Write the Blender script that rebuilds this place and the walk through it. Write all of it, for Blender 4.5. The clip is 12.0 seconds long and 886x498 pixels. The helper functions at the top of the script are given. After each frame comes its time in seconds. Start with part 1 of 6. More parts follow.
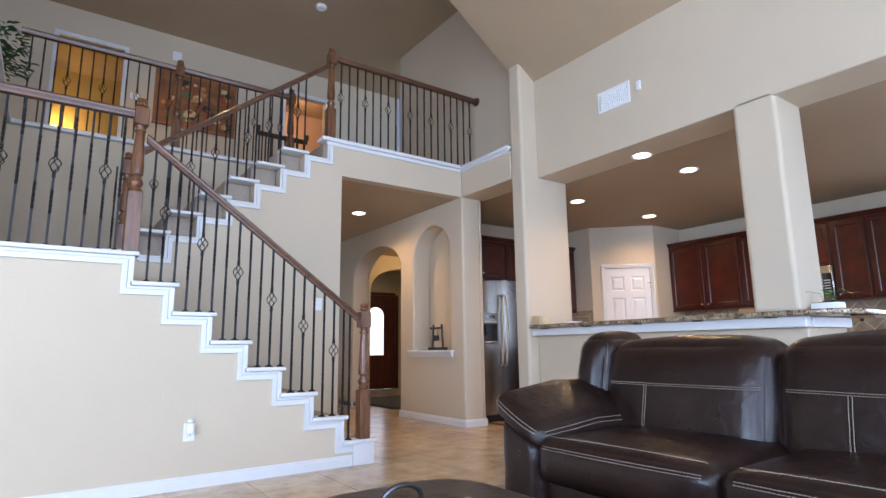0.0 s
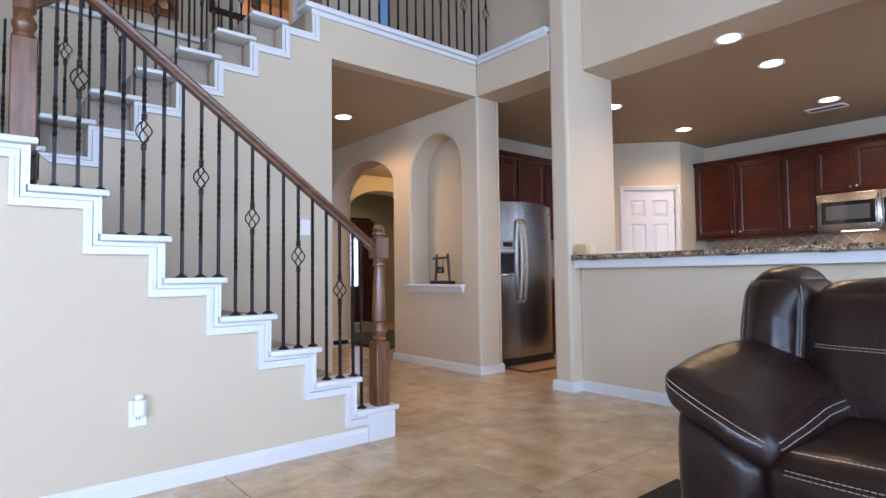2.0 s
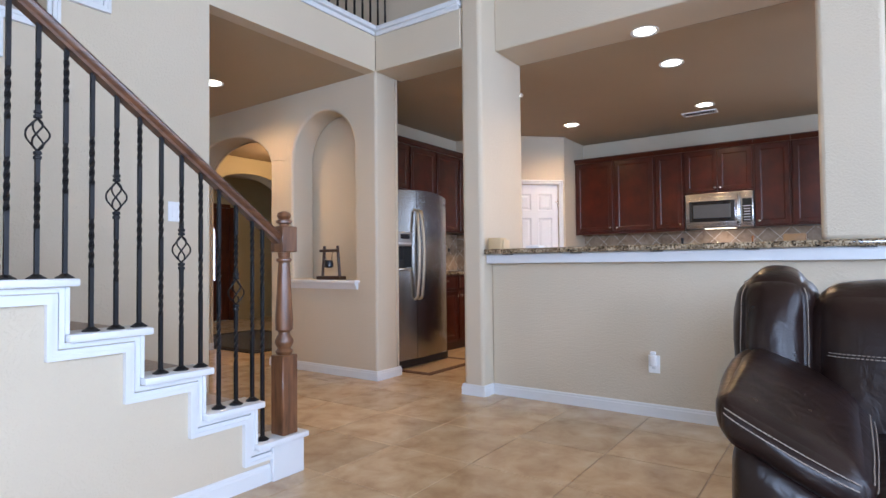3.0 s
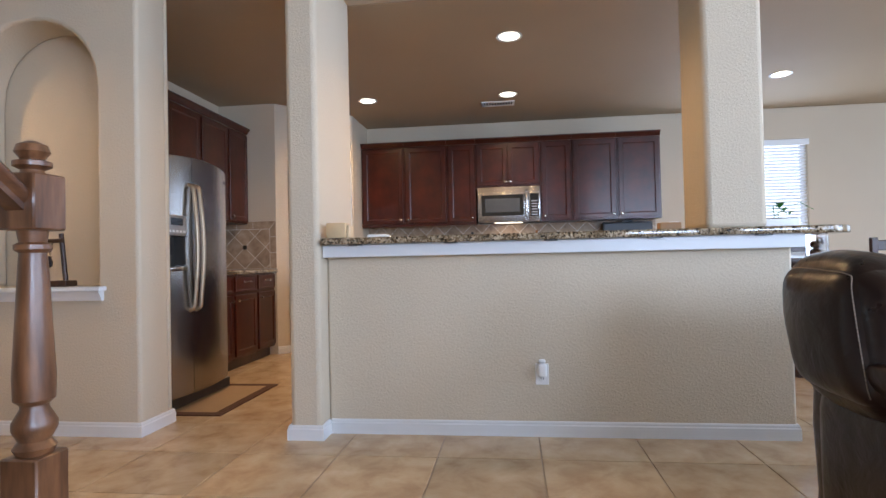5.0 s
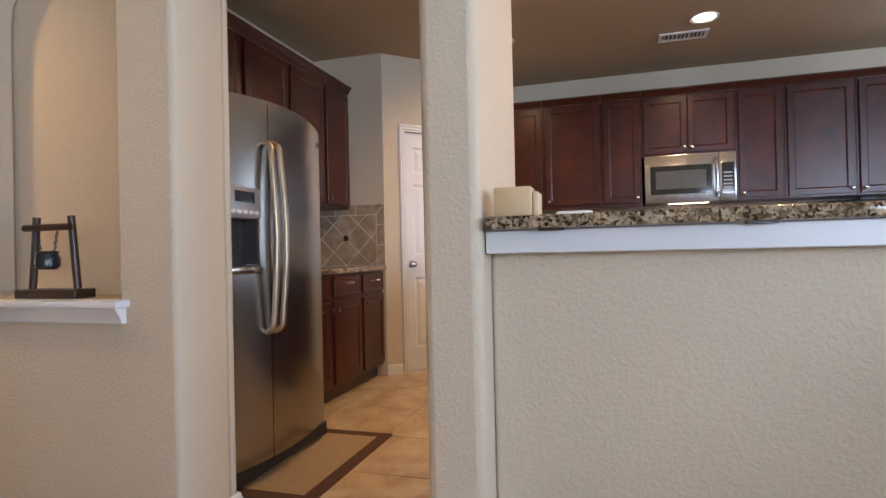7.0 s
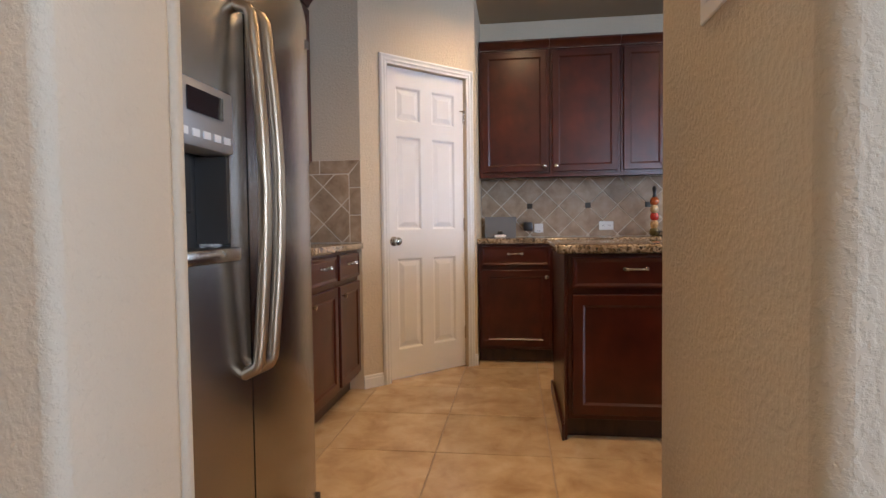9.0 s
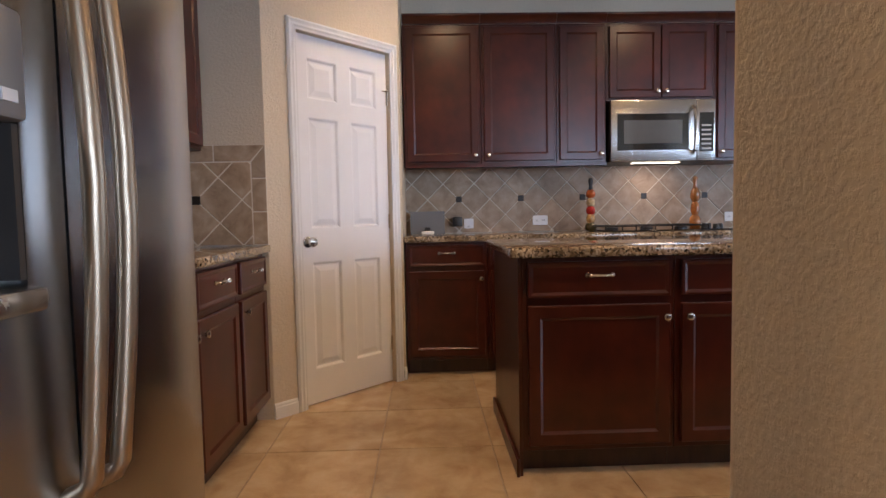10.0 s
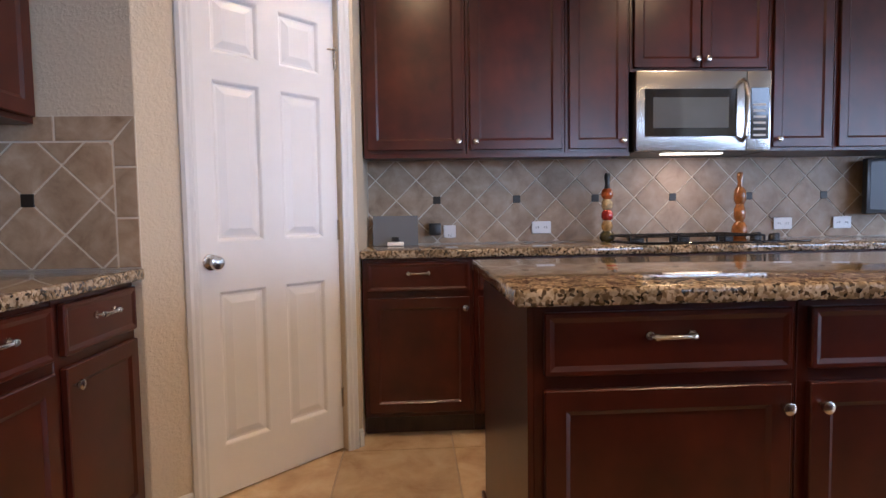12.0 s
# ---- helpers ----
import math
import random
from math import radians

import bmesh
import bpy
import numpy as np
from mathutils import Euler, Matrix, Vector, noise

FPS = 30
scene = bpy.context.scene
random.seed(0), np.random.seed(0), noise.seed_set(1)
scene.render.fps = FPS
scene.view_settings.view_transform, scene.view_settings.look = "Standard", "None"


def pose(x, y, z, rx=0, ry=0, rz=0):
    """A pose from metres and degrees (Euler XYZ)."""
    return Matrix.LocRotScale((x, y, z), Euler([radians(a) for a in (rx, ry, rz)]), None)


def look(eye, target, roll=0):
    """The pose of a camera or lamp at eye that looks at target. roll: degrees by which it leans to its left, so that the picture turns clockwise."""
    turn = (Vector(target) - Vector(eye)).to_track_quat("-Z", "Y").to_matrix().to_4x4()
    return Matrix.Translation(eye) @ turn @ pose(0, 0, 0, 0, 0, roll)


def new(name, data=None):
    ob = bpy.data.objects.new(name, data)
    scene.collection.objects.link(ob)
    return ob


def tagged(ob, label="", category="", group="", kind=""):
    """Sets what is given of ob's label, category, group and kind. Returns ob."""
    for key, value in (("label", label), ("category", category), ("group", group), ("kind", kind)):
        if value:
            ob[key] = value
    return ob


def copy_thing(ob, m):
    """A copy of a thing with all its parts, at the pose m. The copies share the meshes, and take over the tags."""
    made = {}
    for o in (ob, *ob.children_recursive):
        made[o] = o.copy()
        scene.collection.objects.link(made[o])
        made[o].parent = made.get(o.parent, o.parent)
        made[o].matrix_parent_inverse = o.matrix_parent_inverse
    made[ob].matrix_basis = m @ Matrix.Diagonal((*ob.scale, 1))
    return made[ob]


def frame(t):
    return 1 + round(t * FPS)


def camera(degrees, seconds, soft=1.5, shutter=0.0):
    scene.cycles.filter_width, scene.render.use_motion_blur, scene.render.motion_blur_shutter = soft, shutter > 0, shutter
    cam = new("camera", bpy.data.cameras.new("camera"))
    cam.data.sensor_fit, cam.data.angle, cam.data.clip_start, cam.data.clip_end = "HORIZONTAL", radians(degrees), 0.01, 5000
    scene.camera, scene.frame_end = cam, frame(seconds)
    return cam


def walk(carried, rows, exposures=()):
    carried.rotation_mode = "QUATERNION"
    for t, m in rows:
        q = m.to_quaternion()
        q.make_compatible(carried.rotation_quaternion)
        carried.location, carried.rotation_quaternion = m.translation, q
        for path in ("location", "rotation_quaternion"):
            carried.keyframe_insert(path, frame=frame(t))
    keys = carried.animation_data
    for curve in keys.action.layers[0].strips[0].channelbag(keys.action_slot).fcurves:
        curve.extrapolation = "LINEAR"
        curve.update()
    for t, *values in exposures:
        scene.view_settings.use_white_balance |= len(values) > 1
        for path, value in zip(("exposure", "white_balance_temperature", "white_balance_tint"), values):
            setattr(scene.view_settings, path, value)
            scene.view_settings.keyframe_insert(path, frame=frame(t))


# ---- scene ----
cam = camera(76.9, 12.0)
PATH = [
    (0, (-0.12, 0.017, 0.89), (1.017, 1.625, 1.239), -0.7),
    (0.5, (-0.117, 0.273, 0.875), (1.09, 1.859, 1.04), -0.9),
    (1, (-0.053, 0.613, 0.911), (1.156, 2.202, 1.022), -1.0),
    (1.5, (0.027, 0.986, 0.943), (1.225, 2.584, 1.045), -0.8),
    (2, (0.16, 1.339, 0.958), (1.438, 2.874, 1.051), -0.7),
    (2.5, (0.216, 1.689, 0.958), (1.588, 3.141, 1.044), -0.8),
    (3, (0.249, 1.971, 0.994), (1.879, 3.128, 1.05), -0.6),
    (3.5, (0.359, 2.313, 1.0), (2.159, 3.184, 1.051), -0.8),
    (3.7, (0.387, 2.424, 0.981), (2.223, 3.215, 1.036), -1.3),
    (5.3, (1.06, 3.223, 0.979), (3.049, 3.429, 1.01), -1.2),
    (5.5, (1.183, 3.282, 0.983), (3.171, 3.491, 1.012), -1.3),
    (6, (1.564, 3.444, 0.988), (3.546, 3.707, 1.007), -1.4),
    (6.5, (1.922, 3.623, 0.992), (3.855, 4.136, 1.016), -1.5),
    (7, (2.284, 3.806, 1.005), (4.199, 4.382, 1.019), -1.3),
    (7.2, (2.435, 3.864, 1.011), (4.336, 4.484, 1.017), -1.3),
    (8.8, (3.165, 4.574, 1.016), (5.14, 4.882, 0.948), -1.0),
    (9, (3.233, 4.664, 1.007), (5.215, 4.92, 0.927), -0.7),
    (9.5, (3.415, 4.788, 1.013), (5.412, 4.77, 0.904), -0.9),
    (10, (3.702, 4.796, 1.045), (5.698, 4.735, 0.927), -1.1),
    (10.5, (3.976, 4.799, 1.033), (5.972, 4.792, 0.916), -1.1),
    (11, (4.26, 4.781, 1.061), (6.256, 4.773, 0.941), -1.1),
    (11.5, (4.483, 4.705, 1.075), (6.479, 4.674, 0.953), -1.1),
    (12, (4.656, 4.689, 1.074), (6.649, 4.579, 0.957), -0.9),
]
EXPOSURE = [(0.0, -0.26, 5300, 16), (2.0, -0.22, 5150, 16), (3.5, -0.15, 5250, 15), (6.0, -0.32, 5450, 15), (7.2, -0.29, 5550, 15), (9.0, -0.22, 5450, 14), (9.6, -0.3, 5450, 17), (10.5, -0.48, 5180, 16), (11.3, -0.2, 5100, 17), (12.0, -0.2, 5030, 17)]
walk(cam, [(t, look(eye, target, roll)) for t, eye, target, roll in PATH], EXPOSURE)

# ---- world, light ----
world = bpy.data.worlds.new("sky")
scene.world = world
world.use_nodes = True
_n = world.node_tree.nodes
_sky = _n.new("ShaderNodeTexSky")
_sky.sky_type = "NISHITA"
_sky.sun_disc = False
_sky.sun_elevation, _sky.sun_rotation = radians(50), radians(200)
world.node_tree.links.new(_sky.outputs[0], _n["Background"].inputs[0])
_n["Background"].inputs[1].default_value = 0.12


def lamp(name, kind, m, power, colour, size=1.0, size_y=None, spread=None):
    d = bpy.data.lights.new(name, kind)
    d.energy, d.color = power, colour
    if kind == "AREA":
        d.shape, d.size, d.size_y = "RECTANGLE", size, size_y or size
        if spread:
            d.spread = radians(spread)
    elif kind == "SUN":
        d.angle = radians(size)
    else:
        d.shadow_soft_size = size
    if kind == "SPOT":
        d.spot_size, d.spot_blend = radians(spread or 110), 0.7
    ob = new(name, d)
    ob.matrix_world = m
    return ob


DAY = (0.78, 0.89, 1.0)
WARM = (1.0, 0.59, 0.235)
lamp("sun", "SUN", look((0, -10, 12), (0, 0, 0)), 2.0, (1, 0.95, 0.88), 0.5)
# daylight in the openings of the tall south windows and the breakfast windows; west openings are made up
for wx in (-1.9, 0.5, 2.9):
    lamp("window_light", "AREA", look((wx, -3.45, 1.55), (wx, 0, 0.9)), 122, DAY, 1.7, 2.1)
    lamp("window_light", "AREA", look((wx, -3.45, 3.75), (wx, 0, 1.0)), 48, DAY, 1.7, 1.1)
lamp("window_light", "AREA", look((7.85, 0.31, 1.62), (0, 0.31, 1.62)), 24, DAY, 1.4, 1.3)
# unseen breakfast opening, made up to bring cool light into the kitchen
lamp("window_light", "AREA", look((6.2, -2.35, 1.5), (6.2, 0, 1.2)), 26, DAY, 2.0, 1.9)
# two made-up west openings, added to brighten the half wall and floor
for wy in (-2.0, 0.6):
    lamp("window_light", "AREA", look((-3.45, wy, 1.8), (0, wy + 0.6, 0.9)), 185, DAY, 1.5, 1.4)
lamp("window_light", "AREA", look((2.4, 11.8, 1.4), (2.6, 6, 1.2)), 25, DAY, 1.2, 1.6)

# recessed cans, warm
for x, y, watts in ((4.40, 3.09, 50), (5.20, 3.09, 60), (6.74, 3.11, 65), (6.69, 4.60, 65), (5.20, 4.60, 85), (6.59, 0.50, 45), (3.17, 6.62, 85)):
    lamp("can_lamp", "SPOT", look((x, y, 2.66), (x, y, 0)), watts, WARM, 0.06, spread=155)
lamp("can_lamp", "SPOT", look((0.87, 7.33, 5.47), (0.87, 7.33, 3)), 60, WARM, 0.06, spread=125)
lamp("wall_lamp_bulb", "POINT", pose(-0.28, 10.40, 4.42), 45, (1.0, 0.62, 0.18), 0.08)
# fill light added inside the peach room, with no lamp standing there
lamp("side_room_fill", "POINT", pose(3.2, 9.4, 5.1), 25, WARM, 0.1)
lamp("microwave_lamp", "AREA", look((7.71, 3.13, 1.380), (7.79, 3.13, 0.9)), 1.3, (1.0, 0.62, 0.34), 0.30, 0.08)
# fill light added to brighten the entry beyond the arch, no fixture there
lamp("entry_fill", "POINT", pose(5.6, 8.4, 2.5), 40, WARM, 0.1)

# ---- materials ----


def nodes_of(name):
    m = bpy.data.materials.new(name)
    m.use_nodes = True
    nt = m.node_tree
    return m, nt, nt.nodes["Principled BSDF"]


def coords(nt, scale=(1, 1, 1), obj=False):
    tc = nt.nodes.new("ShaderNodeTexCoord")
    mp = nt.nodes.new("ShaderNodeMapping")
    mp.inputs["Scale"].default_value = scale
    if obj:
        nt.links.new(tc.outputs["Object"], mp.inputs["Vector"])
    else:
        geo = nt.nodes.new("ShaderNodeNewGeometry")
        nt.links.new(geo.outputs["Position"], mp.inputs["Vector"])
    return mp.outputs["Vector"]


def noise_tex(nt, vec, scale, detail=4, rough=0.55, dist=0.0):
    n = nt.nodes.new("ShaderNodeTexNoise")
    n.inputs["Scale"].default_value, n.inputs["Detail"].default_value = scale, detail
    n.inputs["Roughness"].default_value, n.inputs["Distortion"].default_value = rough, dist
    nt.links.new(vec, n.inputs["Vector"])
    return n.outputs["Fac"]


def ramp(nt, fac, stops):
    r = nt.nodes.new("ShaderNodeValToRGB")
    e = r.color_ramp.elements
    while len(e) < len(stops):
        e.new(0.5)
    for k, (p, c) in enumerate(stops):
        e[k].position, e[k].color = p, (*c, 1)
    nt.links.new(fac, r.inputs["Fac"])
    return r.outputs["Color"]


def bump(nt, bsdf, fac, strength, distance, prev=None):
    b = nt.nodes.new("ShaderNodeBump")
    b.inputs["Strength"].default_value, b.inputs["Distance"].default_value = strength, distance
    nt.links.new(fac, b.inputs["Height"])
    if prev:
        nt.links.new(prev, b.inputs["Normal"])
    nt.links.new(b.outputs["Normal"], bsdf.inputs["Normal"])
    return b.outputs["Normal"]


def mixc(nt, fac, a, b, mode="MIX"):
    m = nt.nodes.new("ShaderNodeMix")
    m.data_type, m.blend_type = "RGBA", mode
    for sock, v in ((m.inputs[0], fac), (m.inputs[6], a), (m.inputs[7], b)):
        if isinstance(v, (int, float)):
            sock.default_value = v
        elif isinstance(v, tuple):
            sock.default_value = (*v, 1)
        else:
            nt.links.new(v, sock)
    return m.outputs[2]


def scaled(nt, fac, lo, hi):
    r = nt.nodes.new("ShaderNodeMapRange")
    r.inputs["To Min"].default_value, r.inputs["To Max"].default_value = lo, hi
    nt.links.new(fac, r.inputs["Value"])
    return r.outputs["Result"]


def shade(c, k):
    return tuple(min(1, v * k) for v in c)


def plain(name, c, rough=0.5, metal=0.0, vary=0.06, scale=9, relief=0.0, relief_scale=120, coat=0.0):
    """Paint, plastic or metal: a base colour with soft variation and fine relief."""
    m, nt, b = nodes_of(name)
    v = coords(nt, obj=True)
    n = noise_tex(nt, v, scale)
    nt.links.new(ramp(nt, n, [(0.25, shade(c, 1 - vary)), (0.75, shade(c, 1 + vary))]), b.inputs["Base Color"])
    nt.links.new(scaled(nt, noise_tex(nt, v, scale * 4), max(0.02, rough - 0.07), min(1, rough + 0.07)), b.inputs["Roughness"])
    b.inputs["Metallic"].default_value = metal
    b.inputs["Coat Weight"].default_value = coat
    if relief:
        bump(nt, b, noise_tex(nt, v, relief_scale, 3), relief, 0.002)
    return m


def wall_paint(name, c, strength=0.6):
    """Rolled paint over a knock-down texture."""
    m, nt, b = nodes_of(name)
    v = coords(nt)
    big = noise_tex(nt, v, 0.9, 3)
    nt.links.new(ramp(nt, big, [(0.3, shade(c, 0.96)), (0.7, shade(c, 1.03))]), b.inputs["Base Color"])
    b.inputs["Roughness"].default_value = 0.72
    blot = ramp(nt, noise_tex(nt, v, 75, 4, 0.6), [(0.42, (0, 0, 0)), (0.60, (1, 1, 1))])
    bump(nt, b, blot, strength, 0.0016)
    return m


def wood(name, dark, light, rough=0.35, grain=(3, 22, 22), coat=0.25, contrast=1.0, detail=6, relief=0.015):
    m, nt, b = nodes_of(name)
    v = coords(nt, grain, obj=True)
    f = noise_tex(nt, v, 2.0, detail, 0.55, 0.12)
    c = ramp(nt, f, [(0.5 - 0.22 * contrast, dark), (0.5 + 0.22 * contrast, light)])
    lo, hi = (0.82, 1.1) if relief else (0.62, 1.22)
    blotch = ramp(nt, noise_tex(nt, coords(nt, obj=True), 3.5 if relief else 7.0, 3), [(0.3, (lo, lo, lo)), (0.7, (hi, hi, hi))])
    nt.links.new(mixc(nt, 1.0, c, blotch, "MULTIPLY"), b.inputs["Base Color"])
    if relief:
        nt.links.new(scaled(nt, f, rough - 0.06, rough + 0.08), b.inputs["Roughness"])
    else:
        b.inputs["Roughness"].default_value = rough
    b.inputs["Coat Weight"].default_value, b.inputs["Coat Roughness"].default_value = coat, 0.2
    if relief:
        bump(nt, b, f, relief, 0.0004)
    return m


def granite(name):
    m, nt, b = nodes_of(name)
    v = coords(nt)
    vo = nt.nodes.new("ShaderNodeTexVoronoi")
    vo.inputs["Scale"].default_value = 125
    warp = nt.nodes.new("ShaderNodeVectorMath")
    warp.operation = "ADD"
    nz = nt.nodes.new("ShaderNodeTexNoise")
    nz.inputs["Scale"].default_value = 60
    sc = nt.nodes.new("ShaderNodeVectorMath")
    sc.operation = "SCALE"
    sc.inputs["Scale"].default_value = 0.02
    nt.links.new(v, nz.inputs["Vector"])
    nt.links.new(nz.outputs["Color"], sc.inputs[0])
    nt.links.new(v, warp.inputs[0])
    nt.links.new(sc.outputs[0], warp.inputs[1])
    nt.links.new(warp.outputs[0], vo.inputs["Vector"])
    sep = nt.nodes.new("ShaderNodeSeparateColor")
    nt.links.new(vo.outputs["Color"], sep.inputs[0])
    c1 = ramp(nt, sep.outputs[0], [(0.10, (0.024, 0.018, 0.012)), (0.24, (0.13, 0.090, 0.048)), (0.50, (0.29, 0.225, 0.135)), (0.85, (0.48, 0.41, 0.30))])
    c2 = ramp(nt, noise_tex(nt, v, 14, 5), [(0.38, (0.55, 0.5, 0.45)), (0.62, (1.1, 1.05, 1.0))])
    nt.links.new(mixc(nt, 1.0, c1, c2, "MULTIPLY"), b.inputs["Base Color"])
    b.inputs["Roughness"].default_value = 0.08
    b.inputs["Coat Weight"].default_value = 0.3
    return m


def tile_stone(name, a, c, d, rough, vein=7.0):
    """Glazed stone-look tile; each piece a little lighter or darker."""
    m, nt, b = nodes_of(name)
    info = nt.nodes.new("ShaderNodeObjectInfo")
    geo = nt.nodes.new("ShaderNodeNewGeometry")
    add = nt.nodes.new("ShaderNodeMath")
    add.operation = "ADD"
    nt.links.new(info.outputs["Random"], add.inputs[0])
    nt.links.new(geo.outputs["Random Per Island"], add.inputs[1])
    fr = nt.nodes.new("ShaderNodeMath")
    fr.operation = "FRACT"
    nt.links.new(add.outputs[0], fr.inputs[0])
    v = coords(nt)
    f = noise_tex(nt, v, vein, 7, 0.60, 0.35)
    col = ramp(nt, f, [(0.30, a), (0.52, c), (0.72, d)])
    tint = ramp(nt, fr.outputs[0], [(0.0, (0.86, 0.86, 0.86)), (1.0, (1.08, 1.06, 1.03))])
    nt.links.new(mixc(nt, 1.0, col, tint, "MULTIPLY"), b.inputs["Base Color"])
    nt.links.new(scaled(nt, noise_tex(nt, v, 6, 3), rough - 0.03, rough + 0.05), b.inputs["Roughness"])
    bump(nt, b, noise_tex(nt, v, 30, 4), 0.04, 0.001)
    return m


def leather(name, c):
    m, nt, b = nodes_of(name)
    v = coords(nt)
    n = noise_tex(nt, v, 5, 5)
    worn = ramp(nt, n, [(0.35, c), (0.75, shade(c, 1.9))])
    nt.links.new(worn, b.inputs["Base Color"])
    nt.links.new(scaled(nt, noise_tex(nt, v, 16, 4), 0.22, 0.40), b.inputs["Roughness"])
    b.inputs["Specular IOR Level"].default_value = 0.32
    vo = nt.nodes.new("ShaderNodeTexVoronoi")
    vo.inputs["Scale"].default_value = 260
    nt.links.new(v, vo.inputs["Vector"])
    p = bump(nt, b, vo.outputs["Distance"], 0.07, 0.001)
    p = bump(nt, b, noise_tex(nt, v, 11, 3, 0.5, 0.6), 0.45, 0.012, p)
    p = bump(nt, b, noise_tex(nt, v, 38, 3, 0.6, 1.2), 0.12, 0.004, p)
    crease = nt.nodes.new("ShaderNodeTexWave")
    crease.inputs["Scale"].default_value, crease.inputs["Distortion"].default_value, crease.inputs["Detail"].default_value = 3.2, 9.0, 3.0
    nt.links.new(v, crease.inputs["Vector"])
    bump(nt, b, crease.outputs["Fac"], 0.05, 0.006, p)
    return m


def brushed(name, c, rough=0.28, along=(1, 1, 90)):
    m, nt, b = nodes_of(name)
    v = coords(nt, along, obj=True)
    f = noise_tex(nt, v, 9, 6, 0.7)
    nt.links.new(ramp(nt, f, [(0.3, shade(c, 0.88)), (0.7, shade(c, 1.10))]), b.inputs["Base Color"])
    b.inputs["Anisotropic"].default_value = 0.5
    nt.links.new(scaled(nt, f, rough - 0.02, rough + 0.03), b.inputs["Roughness"])
    b.inputs["Metallic"].default_value = 1.0
    bump(nt, b, f, 0.006, 0.0003)
    return m


def glow(name, c, k):
    m, nt, b = nodes_of(name)
    b.inputs["Base Color"].default_value = (*c, 1)
    b.inputs["Emission Color"].default_value = (*c, 1)
    b.inputs["Emission Strength"].default_value = k
    return m


def woven(name, a, c, scale=160):
    m, nt, b = nodes_of(name)
    v = coords(nt)
    f = noise_tex(nt, v, scale, 3, 0.7)
    nt.links.new(ramp(nt, f, [(0.3, a), (0.7, c)]), b.inputs["Base Color"])
    b.inputs["Roughness"].default_value = 0.95
    bump(nt, b, f, 0.8, 0.004)
    return m


PAINT = wall_paint("cream_wall_paint", (0.60, 0.515, 0.385))
# wall paint darkened and browned: the ceilings' dimness is put into the colour
CEIL = wall_paint("dimmed_ceiling_paint", (0.43, 0.335, 0.22), 0.35)
WHITE = plain("white_trim_paint", (0.71, 0.715, 0.72), 0.32, vary=0.02, relief=0.05, relief_scale=60)
TILE = tile_stone("beige_floor_tile", (0.41, 0.275, 0.152), (0.55, 0.41, 0.247), (0.64, 0.505, 0.335), 0.21, 5.5)
GROUT = plain("floor_grout", (0.36, 0.27, 0.185), 0.9, relief=0.3)
SPLASH = tile_stone("tumbled_backsplash_tile", (0.24, 0.165, 0.10), (0.38, 0.285, 0.19), (0.48, 0.385, 0.28), 0.5, 11)
SGROUT = plain("backsplash_grout", (0.66, 0.60, 0.50), 0.9, relief=0.3)
CHERRY = wood("dark_cherry_wood", (0.044, 0.0080, 0.0038), (0.068, 0.0122, 0.0050), 0.28, (4, 4, 1.5), 0.0, 1.0, 2, 0)
OAK = wood("stained_oak", (0.055, 0.020, 0.008), (0.23, 0.10, 0.040), 0.33, (16, 16, 2.5), 0.3)
RAILWOOD = wood("stained_oak_rail", (0.045, 0.017, 0.008), (0.15, 0.062, 0.026), 0.30, (2.5, 18, 18), 0.3)
IRON = plain("black_wrought_iron", (0.018, 0.017, 0.018), 0.42, 0.6, relief=0.15)
GRANITE = granite("speckled_granite")
LEATHER = leather("dark_brown_leather", (0.0125, 0.0062, 0.0050))
STEEL = brushed("stainless_steel", (0.36, 0.345, 0.325), 0.23, (1, 1, 60))
STEELH = brushed("stainless_steel_flat", (0.56, 0.55, 0.53), 0.26, (60, 60, 1))
HANDLE = plain("brushed_handle_steel", (0.46, 0.37, 0.26), 0.36, 1.0)
NICKEL = plain("brushed_nickel", (0.62, 0.58, 0.52), 0.24, 1.0)
BLACK = plain("black_plastic", (0.015, 0.015, 0.016), 0.35)
GLASSB = plain("black_glass", (0.012, 0.012, 0.014), 0.07, coat=0.5)
DOORW = plain("white_door_paint", (0.78, 0.78, 0.79), 0.35, vary=0.02, relief=0.06, relief_scale=50)
PLASTIC = plain("white_plastic", (0.82, 0.82, 0.82), 0.35, vary=0.02)
CAN = glow("lamp_glow", (1.0, 0.86, 0.62), 9.0)
CARPET = woven("beige_carpet", (0.30, 0.24, 0.19), (0.50, 0.42, 0.34))
STITCH = plain("pale_thread", (0.27, 0.22, 0.18), 0.8)
MAHOG = wood("mahogany_door_wood", (0.05, 0.012, 0.006), (0.14, 0.035, 0.014), 0.3, (14, 14, 2))
YPAINT = wall_paint("yellow_room_paint", (0.62, 0.44, 0.12))
EPAINT = wall_paint("entry_paint", (0.60, 0.52, 0.33))
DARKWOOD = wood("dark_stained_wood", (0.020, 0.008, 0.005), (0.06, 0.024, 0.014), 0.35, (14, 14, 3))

# ---- mesh helpers ----


def box(bm, x0, x1, y0, y1, z0, z1, bev=0.0, seg=1):
    r = bmesh.ops.create_cube(bm, size=1, matrix=Matrix.Translation(((x0 + x1) / 2, (y0 + y1) / 2, (z0 + z1) / 2)) @ Matrix.Diagonal((x1 - x0, y1 - y0, z1 - z0, 1)))
    if bev:
        es = list({e for v in r["verts"] for e in v.link_edges})
        bmesh.ops.bevel(bm, geom=es, offset=bev, segments=seg, profile=0.5, affect="EDGES")
    return bm


def boxes(*args, bev=0.0, seg=1):
    bm = bmesh.new()
    for a in args:
        box(bm, *a, bev=bev, seg=seg)
    return bm


